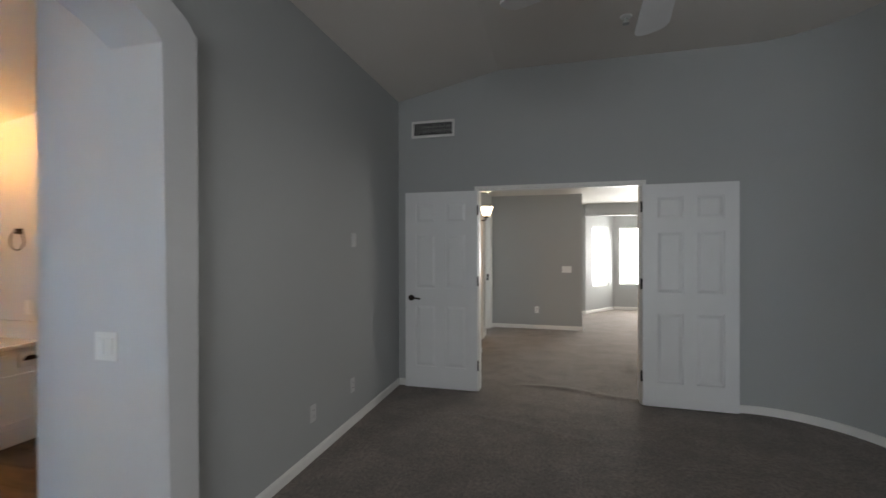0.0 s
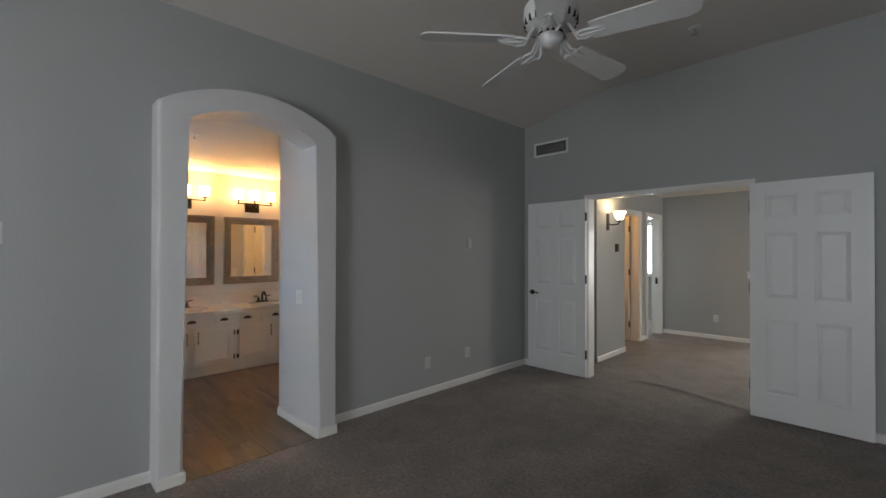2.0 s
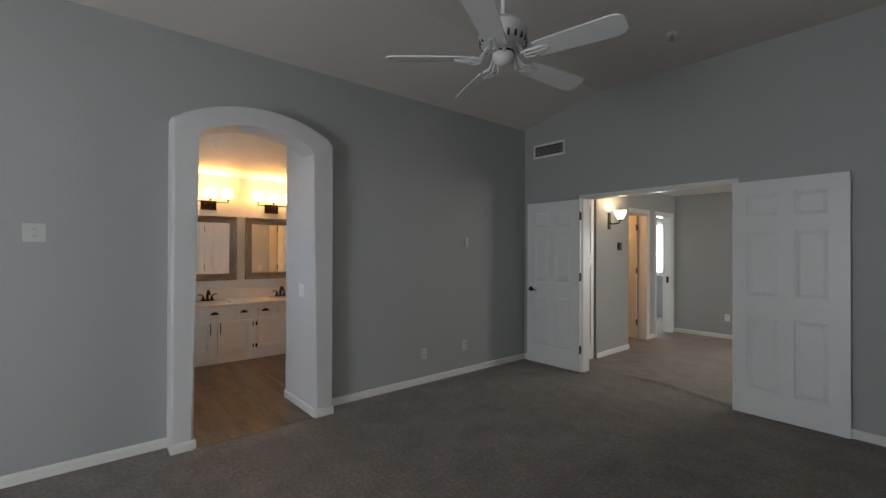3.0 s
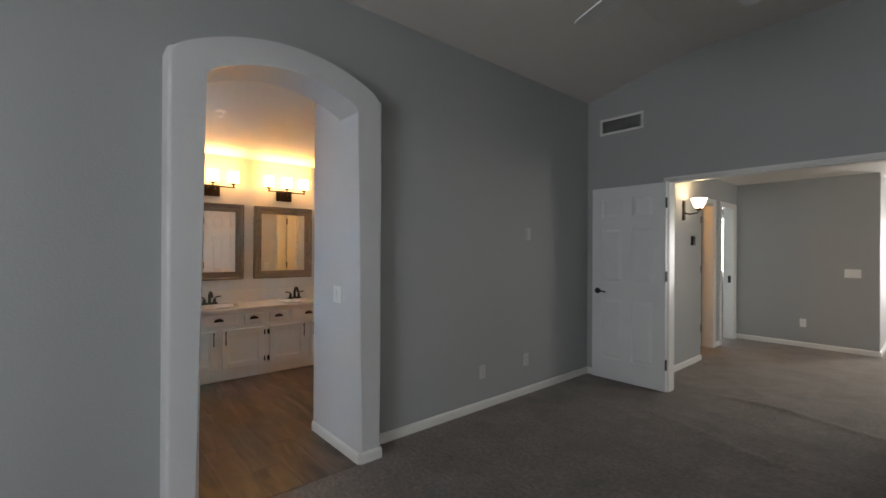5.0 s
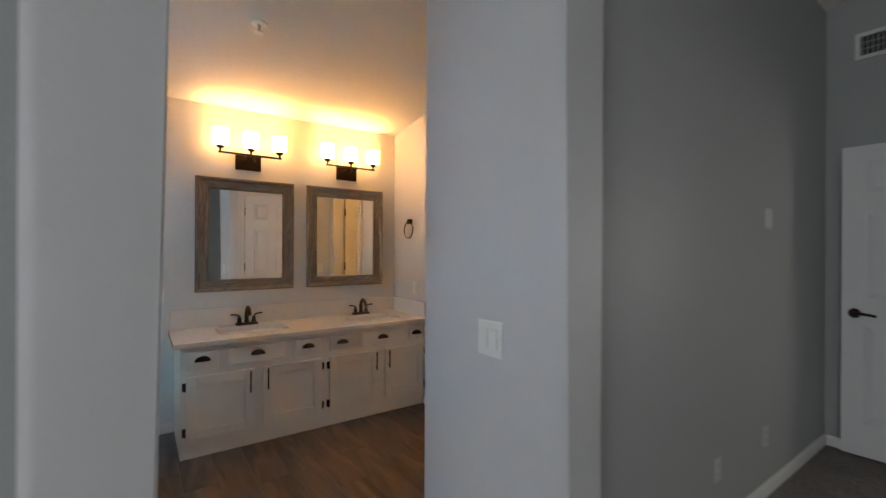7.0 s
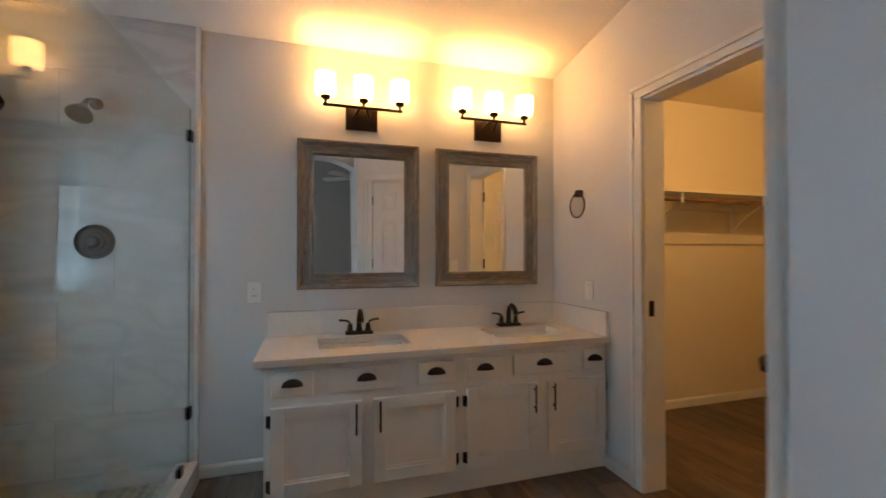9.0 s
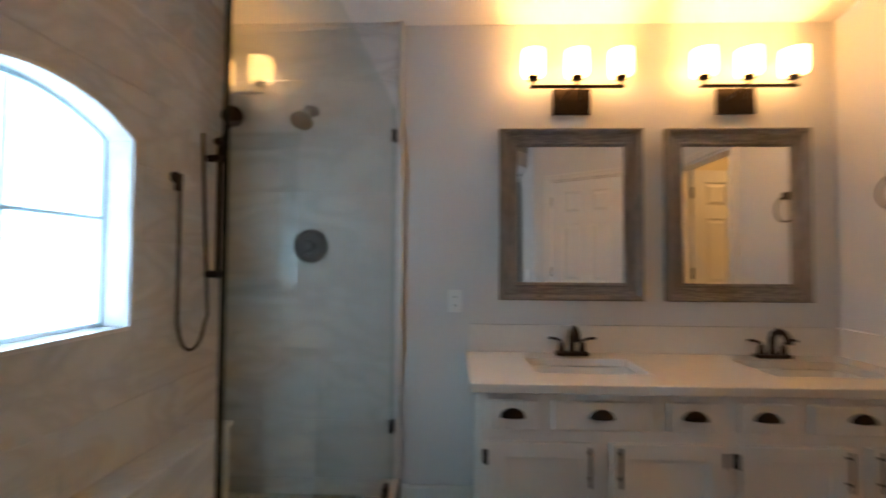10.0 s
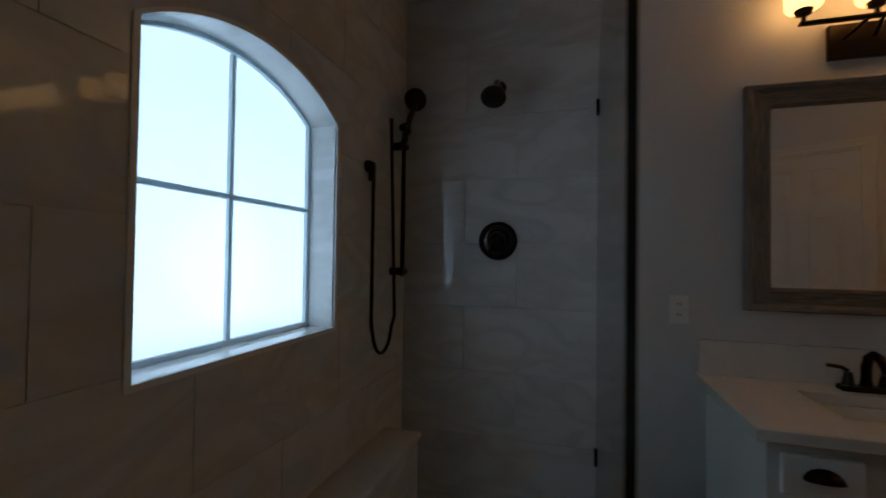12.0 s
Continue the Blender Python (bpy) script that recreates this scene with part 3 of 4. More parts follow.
casing("trim_double_doorway", pose(DX0, FY, 0), DX1 - DX0, DH, "white painted casing round the double doorway", 0.03)
casing("trim_closet_doorway", pose(CD0, CY, 0), CD1 - CD0, 2.03, "white painted casing round the closet doorway")
casing("trim_loft_doorway", pose(L2, 5.98, 0, 0, 0, 90), 0.78, 2.04, "white casing round the lobby doorway")
t = casing("trim_loft_doorway", pose(L2, 7.09, 0, 0, 0, 90), 0.61, 2.04, "white casing round the side room doorway")
part("strike_plate", boxed(0.592, 0.596, 0.03, 0.07, 0.88, 0.99), BLACK, t)
casing("trim_bath_doorway", slant_m @ pose(HD1, 0, 0, 0, 0, 180), HD1 - HD0, 2.03, "white casing round the closed bathroom door", 0.062, 0.1)
part("strike_plate", boxed(CD0 + 0.014, CD0 + 0.017, CY + 0.03, CY + 0.06, 0.90, 0.98), BLACK, bpy.data.objects["trim_closet_doorway"]).matrix_parent_inverse = bpy.data.objects["trim_closet_doorway"].matrix_world.inverted()


def baseboard(p, q, label="white painted baseboard with eased top"):
    """A baseboard along the floor from p to q, standing out to the left of that line."""
    d = Vector((q[0] - p[0], q[1] - p[1], 0))
    b = bmesh.new()
    prism(b, [(0, 0), (0.014, 0), (0.014, 0.054), (0.010, 0.064), (0.004, 0.070), (0, 0.070)], "x", 0, d.length)
    ob = structure("baseboard", b, TRIM, label, "baseboard")
    ob.matrix_world = Matrix.Translation((p[0], p[1], 0)) @ Matrix.Rotation(math.atan2(d.y, d.x), 4, "Z")
    return ob


# the line runs with the room on its left
for p, q in (((WX, FY), (WX, AO1)), ((WX, AO0), (WX, SY)), ((EX - R, FY), (DX1 + 0.03, FY)), ((DX0 - 0.03, FY), (WX + 0.014, FY)),
             ((EX, SY), (EX, FY - R)), ((WX, SY), (EX, SY)),
             ((AX, AO1), (AX, AI1)), ((AX, AI0), (AX, AO0)), ((AX, AI1), (BX, AI1)), ((NX, AI0), (AX, AI0)),
             ((VX, 0.55), (VX, 0.19)), ((CD0 - 0.062, CY), (VX + 0.5, CY)), ((slant_end.x, CY), (CD1 + 0.062, CY)), ((slant_end.x, slant_end.y), (slant_end.x, CY)), ((BX, AI1), tuple((slant_m @ Vector((HD0 - 0.062, 0, 0))).xy)),
             ((-4.54, 4.6), (-4.54, CY + 0.13)), ((BX, 4.6), (-4.54, 4.6)),
             ((LX, 5.89), (LX, 5.0)), ((L2, 7.03), (L2, 6.82)), ((0.42, LY), (L2, LY)), ((0.42, 9.9), (0.42, LY)),
             ((1.30, 10.8), (0.62, 9.9)), ((3.4, 10.8), (1.30, 10.8)), ((0.62, 9.9), (0.42, 9.9))):
    baseboard(p, q)
b = bmesh.new()
inner = [(EX - R + (R - 0.014) * math.sin(a), FY - R + (R - 0.014) * math.cos(a)) for a in [math.pi / 2 * i / 20 for i in range(21)]]
prism(b, curve + inner[::-1], "z", 0, 0.070)
smooth(structure("baseboard", b, TRIM, "white baseboard bent round the curved corner", "baseboard"), 30)


# ---- small wall fittings ----
def wall_plate(name, m, label, kind, w=0.072, h=0.116, paint=None):
    """A switch or socket plate facing local +x."""
    paint = paint or PLASTIC
    t = thing(name, m, label, "wall plate")
    part("plate", boxed(0, 0.006, -w / 2, w / 2, -h / 2, h / 2, bevel=0.002), paint, t)
    n = max(1, round(w / 0.072))
    for i in range(n):
        y = (i - (n - 1) / 2) * 0.046
        if kind == "socket":
            for z in (-0.021, 0.021):
                o = part("outlet_face", boxed(0.006, 0.0085, y - 0.017, y + 0.017, z - 0.014, z + 0.014, bevel=0.001), paint, t)
                b = bmesh.new()
                for yy in (-0.006, 0.006):
                    box(b, 0.0085, 0.009, y + yy - 0.0015, y + yy + 0.0015, z - 0.004, z + 0.006)
                part("slots", b, DARK, o)
        elif kind == "rocker":
            b = boxed(0.006, 0.011, y - 0.016, y + 0.016, -0.033, 0.033, bevel=0.002)
            part("rocker", b, paint, t)
        else:
            part("blank", boxed(0.006, 0.018, y - 0.025, y + 0.025, -0.05, 0.05, bevel=0.004), paint, t)
    return t


wall_plate("wall_switch", pose(WX, 3.19, 1.53), "pale control plate on the grey wall", "blank", paint=GREY_PLATE)
wall_plate("wall_socket", pose(WX, 2.57, 0.32), "grey painted socket low on the wall", "socket", paint=GREY_PLATE)
wall_plate("wall_socket", pose(WX, 3.17, 0.33), "grey painted socket low on the wall", "socket", paint=GREY_PLATE)
wall_plate("wall_socket", pose(WX, -0.48, 1.53), "pale double socket high on the grey wall", "socket", 0.107, paint=GREY_PLATE)
wall_plate("wall_switch", pose(-1.81, AI1, 1.065, 0, 0, -90), "white double rocker switch inside the arch", "rocker", 0.116)
wall_plate("wall_socket", pose(VX, 0.46, 1.005), "white socket beside the mirror", "socket")
wall_plate("wall_switch", pose(-4.08, CY, 1.0, 0, 0, -90), "white rocker switch beside the vanity", "rocker")
wall_plate("wall_switch", pose(slant_end.x, 2.25, 1.10, 0, 0, 180), "white rocker switch beside the closet", "rocker")
wall_plate("wall_socket", pose(-0.36, LY, 0.345, 0, 0, -90), "white socket on the loft wall", "socket")
wall_plate("wall_switch", pose(0.16, LY, 1.08, 0, 0, -90), "white triple rocker switch on the loft wall", "rocker", 0.165)
t = thing("thermostat", pose(LX, 5.60, 1.50), "small dark thermostat on the loft wall", "thermostat")
part("housing", boxed(0, 0.025, -0.04, 0.04, -0.055, 0.055, bevel=0.004), BLACK, t)
part("screen", boxed(0.025, 0.027, -0.025, 0.025, 0.0, 0.035), DARK, t)

t = thing("wall_vent", pose(-1.285, FY, 2.715), "white return-air grille above the door", "vent")
b = bmesh.new()
vw, vh = 0.235, 0.088
for x0, x1, z0, z1 in ((-vw, -vw + 0.025, -vh, vh), (vw - 0.025, vw, -vh, vh), (-vw + 0.025, vw - 0.025, -vh, -vh + 0.025), (-vw + 0.025, vw - 0.025, vh - 0.025, vh)):
    box(b, x0, x1, -0.012, 0, z0, z1, 0.002)
part("frame", b, TRIM, t)
part("backing", boxed(-vw + 0.02, vw - 0.02, -0.003, 0, -vh + 0.02, vh - 0.02), DARK, t)
for i in range(17):
    x = -vw + 0.035 + i * (2 * vw - 0.07) / 16
    o = part("slat", boxed(-0.0025, 0.0025, -0.0115, -0.003, -vh + 0.025, vh - 0.025), VENT_GREY, t)
    o.location.x = x
for z in (-0.02, 0.02):
    part("slat", boxed(-vw + 0.025, vw - 0.025, -0.006, -0.004, z - 0.002, z + 0.002), VENT_GREY, t)


def sprinkler(m, label, metal):
    t = thing("sprinkler", m, label, "sprinkler")
    b = bmesh.new()
    lathe(b, [(0.045, 0), (0.042, -0.008), (0.02, -0.012)], 24)
    smooth(part("escutcheon", b, PLASTIC, t))
    b = bmesh.new()
    tube(b, (0, 0, -0.01), (0, 0, -0.05), 0.01)
    tube(b, (0, 0, -0.055), (0, 0, -0.058), 0.026, segs=12)
    pipe(b, [(0.012, 0, -0.02), (0.018, 0, -0.04), (0, 0, -0.056)], 0.003, 6)
    pipe(b, [(-0.012, 0, -0.02), (-0.018, 0, -0.04), (0, 0, -0.056)], 0.003, 6)
    part("head", b, metal, t)
    return t


sprinkler(pose(0.49, 3.52, 3.26), "small sprinkler head on the bedroom ceiling", VENT_GREY)
sprinkler(pose(-3.38, 0.90, 2.45 + 0.17 * 1.10), "white sprinkler head on the bathroom ceiling", PLASTIC)

# ---- ceiling fan ----
FZ = 2.55
fan = thing("ceiling_fan", pose(0.35, 1.57, FZ), "white five-blade ceiling fan on a down rod", "ceiling fan")
b = bmesh.new()
lathe(b, [(0.065, 3.26 - FZ), (0.062, 3.2 - FZ), (0.03, 3.17 - FZ), (0.012, 3.165 - FZ)], 24)
smooth(part("canopy", b, FAN_WHITE, fan))
smooth(part("down_rod", tube(bmesh.new(), (0, 0, 0.17), (0, 0, 3.18 - FZ), 0.0125), FAN_WHITE, fan))
b = bmesh.new()
lathe(b, [(0.03, 0.19), (0.10, 0.175), (0.135, 0.14), (0.14, 0.09), (0.13, 0.05), (0.10, 0.03), (0.05, 0.025)], 36)
smooth(part("motor_housing", b, FAN_WHITE, fan))
for i in range(20):
    a = 2 * math.pi * i / 20
    o = part("cooling_slot", boxed(0.105, 0.1365, -0.006, 0.006, 0.046, 0.085), DARK, fan)
    o.rotation_euler.z = a
b = bmesh.new()
lathe(b, [(0.06, 0.025), (0.062, 0.0), (0.06, -0.025), (0.05, -0.045), (0.03, -0.058), (0.006, -0.064)], 32)
smooth(part("switch_cup", b, FAN_WHITE, fan))
part("collar", lathe(bmesh.new(), [(0.0625, 0.006), (0.064, 0.0), (0.0625, -0.006)], 32), BLACK, fan)
for k in range(5):
    a = radians(13 + 72 * k)
    b = bmesh.new()
    outline = [(0.20, -0.058), (0.24, -0.064), (0.61, -0.078), (0.645, -0.068), (0.665, -0.04), (0.668, 0.0), (0.665, 0.04), (0.645, 0.068), (0.61, 0.078), (0.24, 0.064), (0.20, 0.058)]
    prism(b, outline, "z", -0.004, 0.004)
    bmesh.ops.transform(b, matrix=Matrix.Rotation(radians(-12), 4, "X"), verts=b.verts)
    blade = part("blade", b, FAN_WHITE, fan)
    blade.rotation_euler.z, blade.location.z = a, -0.03
    b = bmesh.new()
    for s in (-1, 1):
        pipe(b, [(0.09, s * 0.012, 0.062), (0.115, s * 0.018, 0.02), (0.13, s * 0.03, -0.012), (0.17, s * 0.045, -0.012), (0.20, s * 0.03, -0.008), (0.25, s * 0.022, -0.006)], 0.007, 8)
    pipe(b, [(0.09, 0, 0.062), (0.12, 0, 0.015), (0.15, 0, -0.012), (0.27, 0, -0.007)], 0.008, 8)
    prism(b, [(0.19, -0.04), (0.25, -0.035), (0.28, 0), (0.25, 0.035), (0.19, 0.04)], "z", -0.009, -0.005)
    o = part("blade_iron", b, FAN_WHITE, fan)
    o.rotation_euler.z, o.location.z = a, -0.03

# ---- sconce and linen cabinet in the loft ----
sc = thing("wall_sconce", pose(LX, 5.32, 1.865), "lit wall sconce with a white bell shade", "wall lamp")
part("backplate", boxed(0, 0.015, -0.035, 0.035, -0.13, 0.10, bevel=0.004), BRONZE, sc, "dark bronze backplate")
b = pipe(bmesh.new(), [(0.015, 0, -0.04), (0.06, 0, -0.06), (0.15, 0, -0.05), (0.165, 0, -0.02)], 0.008)
lathe(b, [(0.03, -0.02), (0.036, 0.0), (0.02, 0.008)], 20, Matrix.Translation((0.165, 0, 0)))
smooth(part("arm", b, BRONZE, sc))
b = lathe(bmesh.new(), [(0.038, 0.008), (0.05, 0.03), (0.066, 0.075), (0.085, 0.115), (0.08, 0.115), (0.06, 0.075), (0.044, 0.03), (0.03, 0.012)], 28, Matrix.Translation((0.165, 0, 0)))
smooth(part("shade", b, SCONCE, sc, "glowing white glass bell shade"))
lamp("sconce_bulb", "POINT", 8, (1.0, 0.70, 0.38), pose(LX + 0.165, 5.32, 1.965), 0.03)
lamp("lobby_bulb", "POINT", 14, WARM, pose(-1.85, 5.9, 2.2), 0.06)
lamp("closet_bulb", "POINT", 30, (1.0, 0.52, 0.17), pose(-3.3, 3.5, 2.34), 0.06)

lc = thing("linen_cabinet", pose(LX - 0.03, 4.697, 0), "tall white built-in linen cabinet in the loft", "cabinet")
part("body", boxed(-0.35, 0, -0.29, 0.29, 0.0, 2.40), CABINET, lc)
for z0, z1 in ((0.10, 1.30), (1.34, 2.10)):
    b = bmesh.new()
    for y0, y1, a, c in ((-0.25, -0.18, z0, z1), (0.18, 0.25, z0, z1), (-0.18, 0.18, z0, z0 + 0.07), (-0.18, 0.18, z1 - 0.07, z1)):
        box(b, 0.002, 0.022, y0, y1, a, c, 0.002)
    box(b, 0.002, 0.012, -0.18, 0.18, z0 + 0.07, z1 - 0.07)
    part("door", b, CABINET, lc)
ct = thing("closet_lamp", pose(-3.3, 3.5, 2.44), "small round closet ceiling lamp", "ceiling lamp")
part("base", lathe(bmesh.new(), [(0.07, 0), (0.07, -0.02), (0.03, -0.03)], 24), PLASTIC, ct)

# closet shelf and hanging rod
sh = thing("closet_shelf", pose(-4.54, 3.55, 1.66), "white closet shelf with a brown hanging rod", "shelf")
part("board", boxed(0, 0.32, -1.03, 1.04, 0, 0.02, bevel=0.002), CREAM, sh)
part("cleat", boxed(0, 0.02, -1.03, 1.04, -0.09, -0.001), CREAM, sh)
smooth(part("rod", tube(bmesh.new(), (0.27, -1.03, -0.045), (0.27, 1.04, -0.045), 0.017), ROD, sh, "brown wooden rod"))
for y in (-0.25, 0.55):
    b = bmesh.new()
    box(b, 0.02, 0.028, y - 0.015, y + 0.015, -0.27, -0.09)
    pipe(b, [(0.028, y, -0.26), (0.15, y, -0.14), (0.27, y, -0.07)], 0.008, 8)
    box(b, 0.25, 0.29, y - 0.012, y + 0.012, -0.07, -0.001)
    part("bracket", b, PLASTIC, sh)
sh = thing("closet_shelf", pose(-3.4, 4.60, 1.66, 0, 0, -90), "white closet shelf along the end wall", "shelf")
part("board", boxed(0, 0.32, -0.8, 0.85, 0, 0.02, bevel=0.002), CREAM, sh)
smooth(part("rod", tube(bmesh.new(), (0.27, -0.8, -0.045), (0.27, 0.85, -0.045), 0.017), ROD, sh, "brown wooden rod"))
part("lower_board", boxed(0, 0.32, -0.8, 0.6, -0.75, -0.73, bevel=0.002), CREAM, sh)
part("cleat", boxed(-0.0, 0.02, -0.8, 0.85, -0.09, -0.001), CREAM, sh)
structure("trim_closet_cleat", boxed(-4.54, -4.52, CY + 0.14, 4.59, 1.30, 1.38, bevel=0.003), CREAM, "cream rail along the closet wall", "rail")

# ---- vanity ----
VF, Y0V, Y1V = -3.93, 0.56, CY - 0.004   # front face and ends of the vanity
van = thing("vanity_cabinet", pose(0, 0, 0), "white painted double vanity cabinet with bronze pulls", "cabinet")
b = bmesh.new()
box(b, VX + 0.002, VF, Y0V, Y0V + 0.018, 0.0, 0.715)
box(b, VX + 0.002, VF - 0.019, Y0V + 0.018, Y1V, 0.09, 0.10)
box(b, VX + 0.002, VX + 0.01, Y0V + 0.018, Y1V, 0.1, 0.715)
box(b, VX + 0.02, VF, Y1V - 0.018, Y1V, 0.0, 0.715)
part("body", b, CABINET, van)
b = boxed(VF - 0.019, VF, Y0V + 0.018, Y1V - 0.018, 0.085, 0.715)
part("face_frame", b, CABINET, van)
part("toe_board", boxed(VF - 0.012, VF - 0.004, Y0V + 0.018, Y1V - 0.02, 0.0, 0.085), CABINET, van)


def cup_pull(y, z, parent):
    """A half-round cup pull."""
    b = bmesh.new()
    n, segs = 12, 5
    rows = []
    for j in range(segs + 1):
        ph = math.pi / 2 * j / segs
        rows.append([b.verts.new((VF + 0.019 + 0.024 * math.sin(ph) * (0.35 + 0.65 * math.sin(math.pi * i / n)), y - 0.044 * math.cos(math.pi * i / n), z + 0.030 * math.cos(ph) * math.sin(math.pi * i / n))) for i in range(n + 1)])
    for p, q in zip(rows, rows[1:]):
        for i in range(n):
            b.faces.new((p[i], p[i + 1], q[i + 1], q[i]))
    bmesh.ops.remove_doubles(b, verts=b.verts, dist=0.0005)
    r = bmesh.ops.solidify(b, geom=b.faces[:], thickness=0.003)
    box(b, VF + 0.018, VF + 0.0205, y - 0.044, y + 0.044, z - 0.002, z + 0.004)
    smooth(part("cup_pull", b, BRONZE, parent, "dark bronze cup pull"), 50)


for y0, y1 in ((0.59, 0.775), (0.835, 1.20), (1.268, 1.46), (1.53, 1.728), (1.793, 2.16), (2.226, 2.37)):
    o = part("drawer_front", boxed(VF + 0.001, VF + 0.019, y0, y1, 0.572, 0.682, bevel=0.005), CABINET, van)
    cup_pull((y0 + y1) / 2, 0.622, o)
for y0, y1, hinge in ((0.59, 0.995, 0), (1.052, 1.468, 1), (1.53, 1.94, 0), (2.0, 2.372, 1)):
    z0, z1, s = 0.125, 0.527, 0.058
    b = boxed(VF + 0.001, VF + 0.010, y0 + s, y1 - s, z0 + s, z1 - s)
    door = part("cabinet_door", b, CABINET, van)
    for nm, a, c, d, e in (("stile", y0, y0 + s, z0, z1), ("stile", y1 - s, y1, z0, z1), ("rail", y0 + s, y1 - s, z0, z0 + s), ("rail", y0 + s, y1 - s, z1 - s, z1)):
        part(nm, boxed(VF + 0.001, VF + 0.023, a, c, d, e, bevel=0.003), CABINET, door)
    for a, c, d, e in ((y0 + s, y0 + s + 0.012, z0 + s, z1 - s), (y1 - s - 0.012, y1 - s, z0 + s, z1 - s), (y0 + s + 0.012, y1 - s - 0.012, z0 + s, z0 + s + 0.012), (y0 + s + 0.012, y1 - s - 0.012, z1 - s - 0.012, z1 - s)):
        part("bead", boxed(VF + 0.010, VF + 0.015, a, c, d, e, bevel=0.002), CABINET, door)
    yh = y1 - 0.028 if hinge == 0 else y0 + 0.028
    b = tube(bmesh.new(), (VF + 0.045, yh, 0.375), (VF + 0.045, yh, 0.52), 0.005, segs=10)
    for z in (0.40, 0.495):
        tube(b, (VF + 0.02, yh, z), (VF + 0.045, yh, z), 0.0045, segs=8)
    smooth(part("bar_handle", b, BRONZE, door, "dark bronze bar handle"))
    yk = y0 - 0.004 if hinge == 0 else y1 + 0.004
    for z in (0.175, 0.465):
        b = tube(bmesh.new(), (VF + 0.010, yk, z - 0.028), (VF + 0.010, yk, z + 0.028), 0.006, segs=10)
        box(b, VF + 0.001, VF + 0.005, yk - (0.016 if hinge == 0 else -0.002), yk + (-0.002 if hinge == 0 else 0.016), z - 0.026, z + 0.026)
        part("hinge", b, BLACK, door, "black surface hinge")

# counter with two undermount basins
CT0, CT1 = 0.717, 0.752
top = thing("countertop", pose(0, 0, 0), "white quartz countertop with backsplash", "countertop")
SINKS = [(1.035, 0.235), (2.0, 0.235)]
sx0, sx1 = -4.33, -4.05
b = bmesh.new()
yc = 0.52
for cy, hw in SINKS:
    box(b, VX + 0.002, -3.895, yc, cy - hw, CT0, CT1)
    box(b, VX + 0.002, sx0, cy - hw, cy + hw, CT0, CT1)
    box(b, sx1, -3.895, cy - hw, cy + hw, CT0, CT1)
    yc = cy + hw
box(b, VX + 0.002, -3.895, yc, CY - 0.002, CT0, CT1)
bmesh.ops.remove_doubles(b, verts=b.verts, dist=0.0005)
part("slab", b, QUARTZ, top)
part("front_edge", boxed(-3.895, -3.885, 0.52, CY - 0.002, CT0, CT1, bevel=0.003), QUARTZ, top)
part("backsplash", boxed(VX + 0.002, VX + 0.022, 0.53, CY - 0.022, CT1, 0.89, bevel=0.002), QUARTZ, top)
part("side_splash", boxed(VX + 0.002, -3.90, CY - 0.022, CY - 0.002, CT1, 0.89, bevel=0.002), QUARTZ, top)


def basin(cy, hw):
    t = thing("sink_basin", pose((sx0 + sx1) / 2, cy, CT0), "white rectangular undermount sink", "sink", "vanity sinks")
    hx = (sx1 - sx0) / 2
    b = bmesh.new()
    rims = []
    for inset, z in ((-0.012, -0.002), (0.004, -0.004), (0.012, -0.06), (0.025, -0.115), (0.06, -0.13)):
        rims.append([b.verts.new((x, y, z)) for x, y in ((-hx + inset, -hw + inset), (hx - inset, -hw + inset), (hx - inset, hw - inset), (-hx + inset, hw - inset))])
    for p, q in zip(rims, rims[1:]):
        for i in range(4):
            b.faces.new((p[i], p[(i + 1) % 4], q[(i + 1) % 4], q[i]))
    b.faces.new(rims[-1])
    ob = part("bowl", b, PORCELAIN, t)
    part("drain", lathe(bmesh.new(), [(0.03, -0.129), (0.028, -0.1245), (0.01, -0.126)], 20), BRONZE, t)


def faucet(cy):
    t = thing("faucet", pose(-4.395, cy, CT1), "dark bronze two-handle basin faucet", "faucet", "vanity faucets")
    b = boxed(-0.025, 0.025, -0.08, 0.08, 0.0, 0.02, bevel=0.006)
    part("base", b, BRONZE, t)
    b = tube(bmesh.new(), (0, 0, 0.018), (0, 0, 0.05), 0.02, 0.014)
    pipe(b, [(0, 0, 0.04), (0, 0, 0.09), (0.012, 0, 0.12), (0.04, 0, 0.137), (0.075, 0, 0.13), (0.10, 0, 0.105), (0.108, 0, 0.085)], 0.0155, 14)
    smooth(part("spout", b, BRONZE, t))
    for s in (-1, 1):
        b = tube(bmesh.new(), (0, s * 0.052, 0.018), (0, s * 0.052, 0.065), 0.019, 0.011)
        pipe(b, [(0, s * 0.052, 0.07), (0.0, s * 0.075, 0.082), (0, s * 0.115, 0.086)], 0.007, 8)
        smooth(part("handle", b, BRONZE, t))


for cy, hw in SINKS:
    basin(cy, hw)
    faucet(cy)


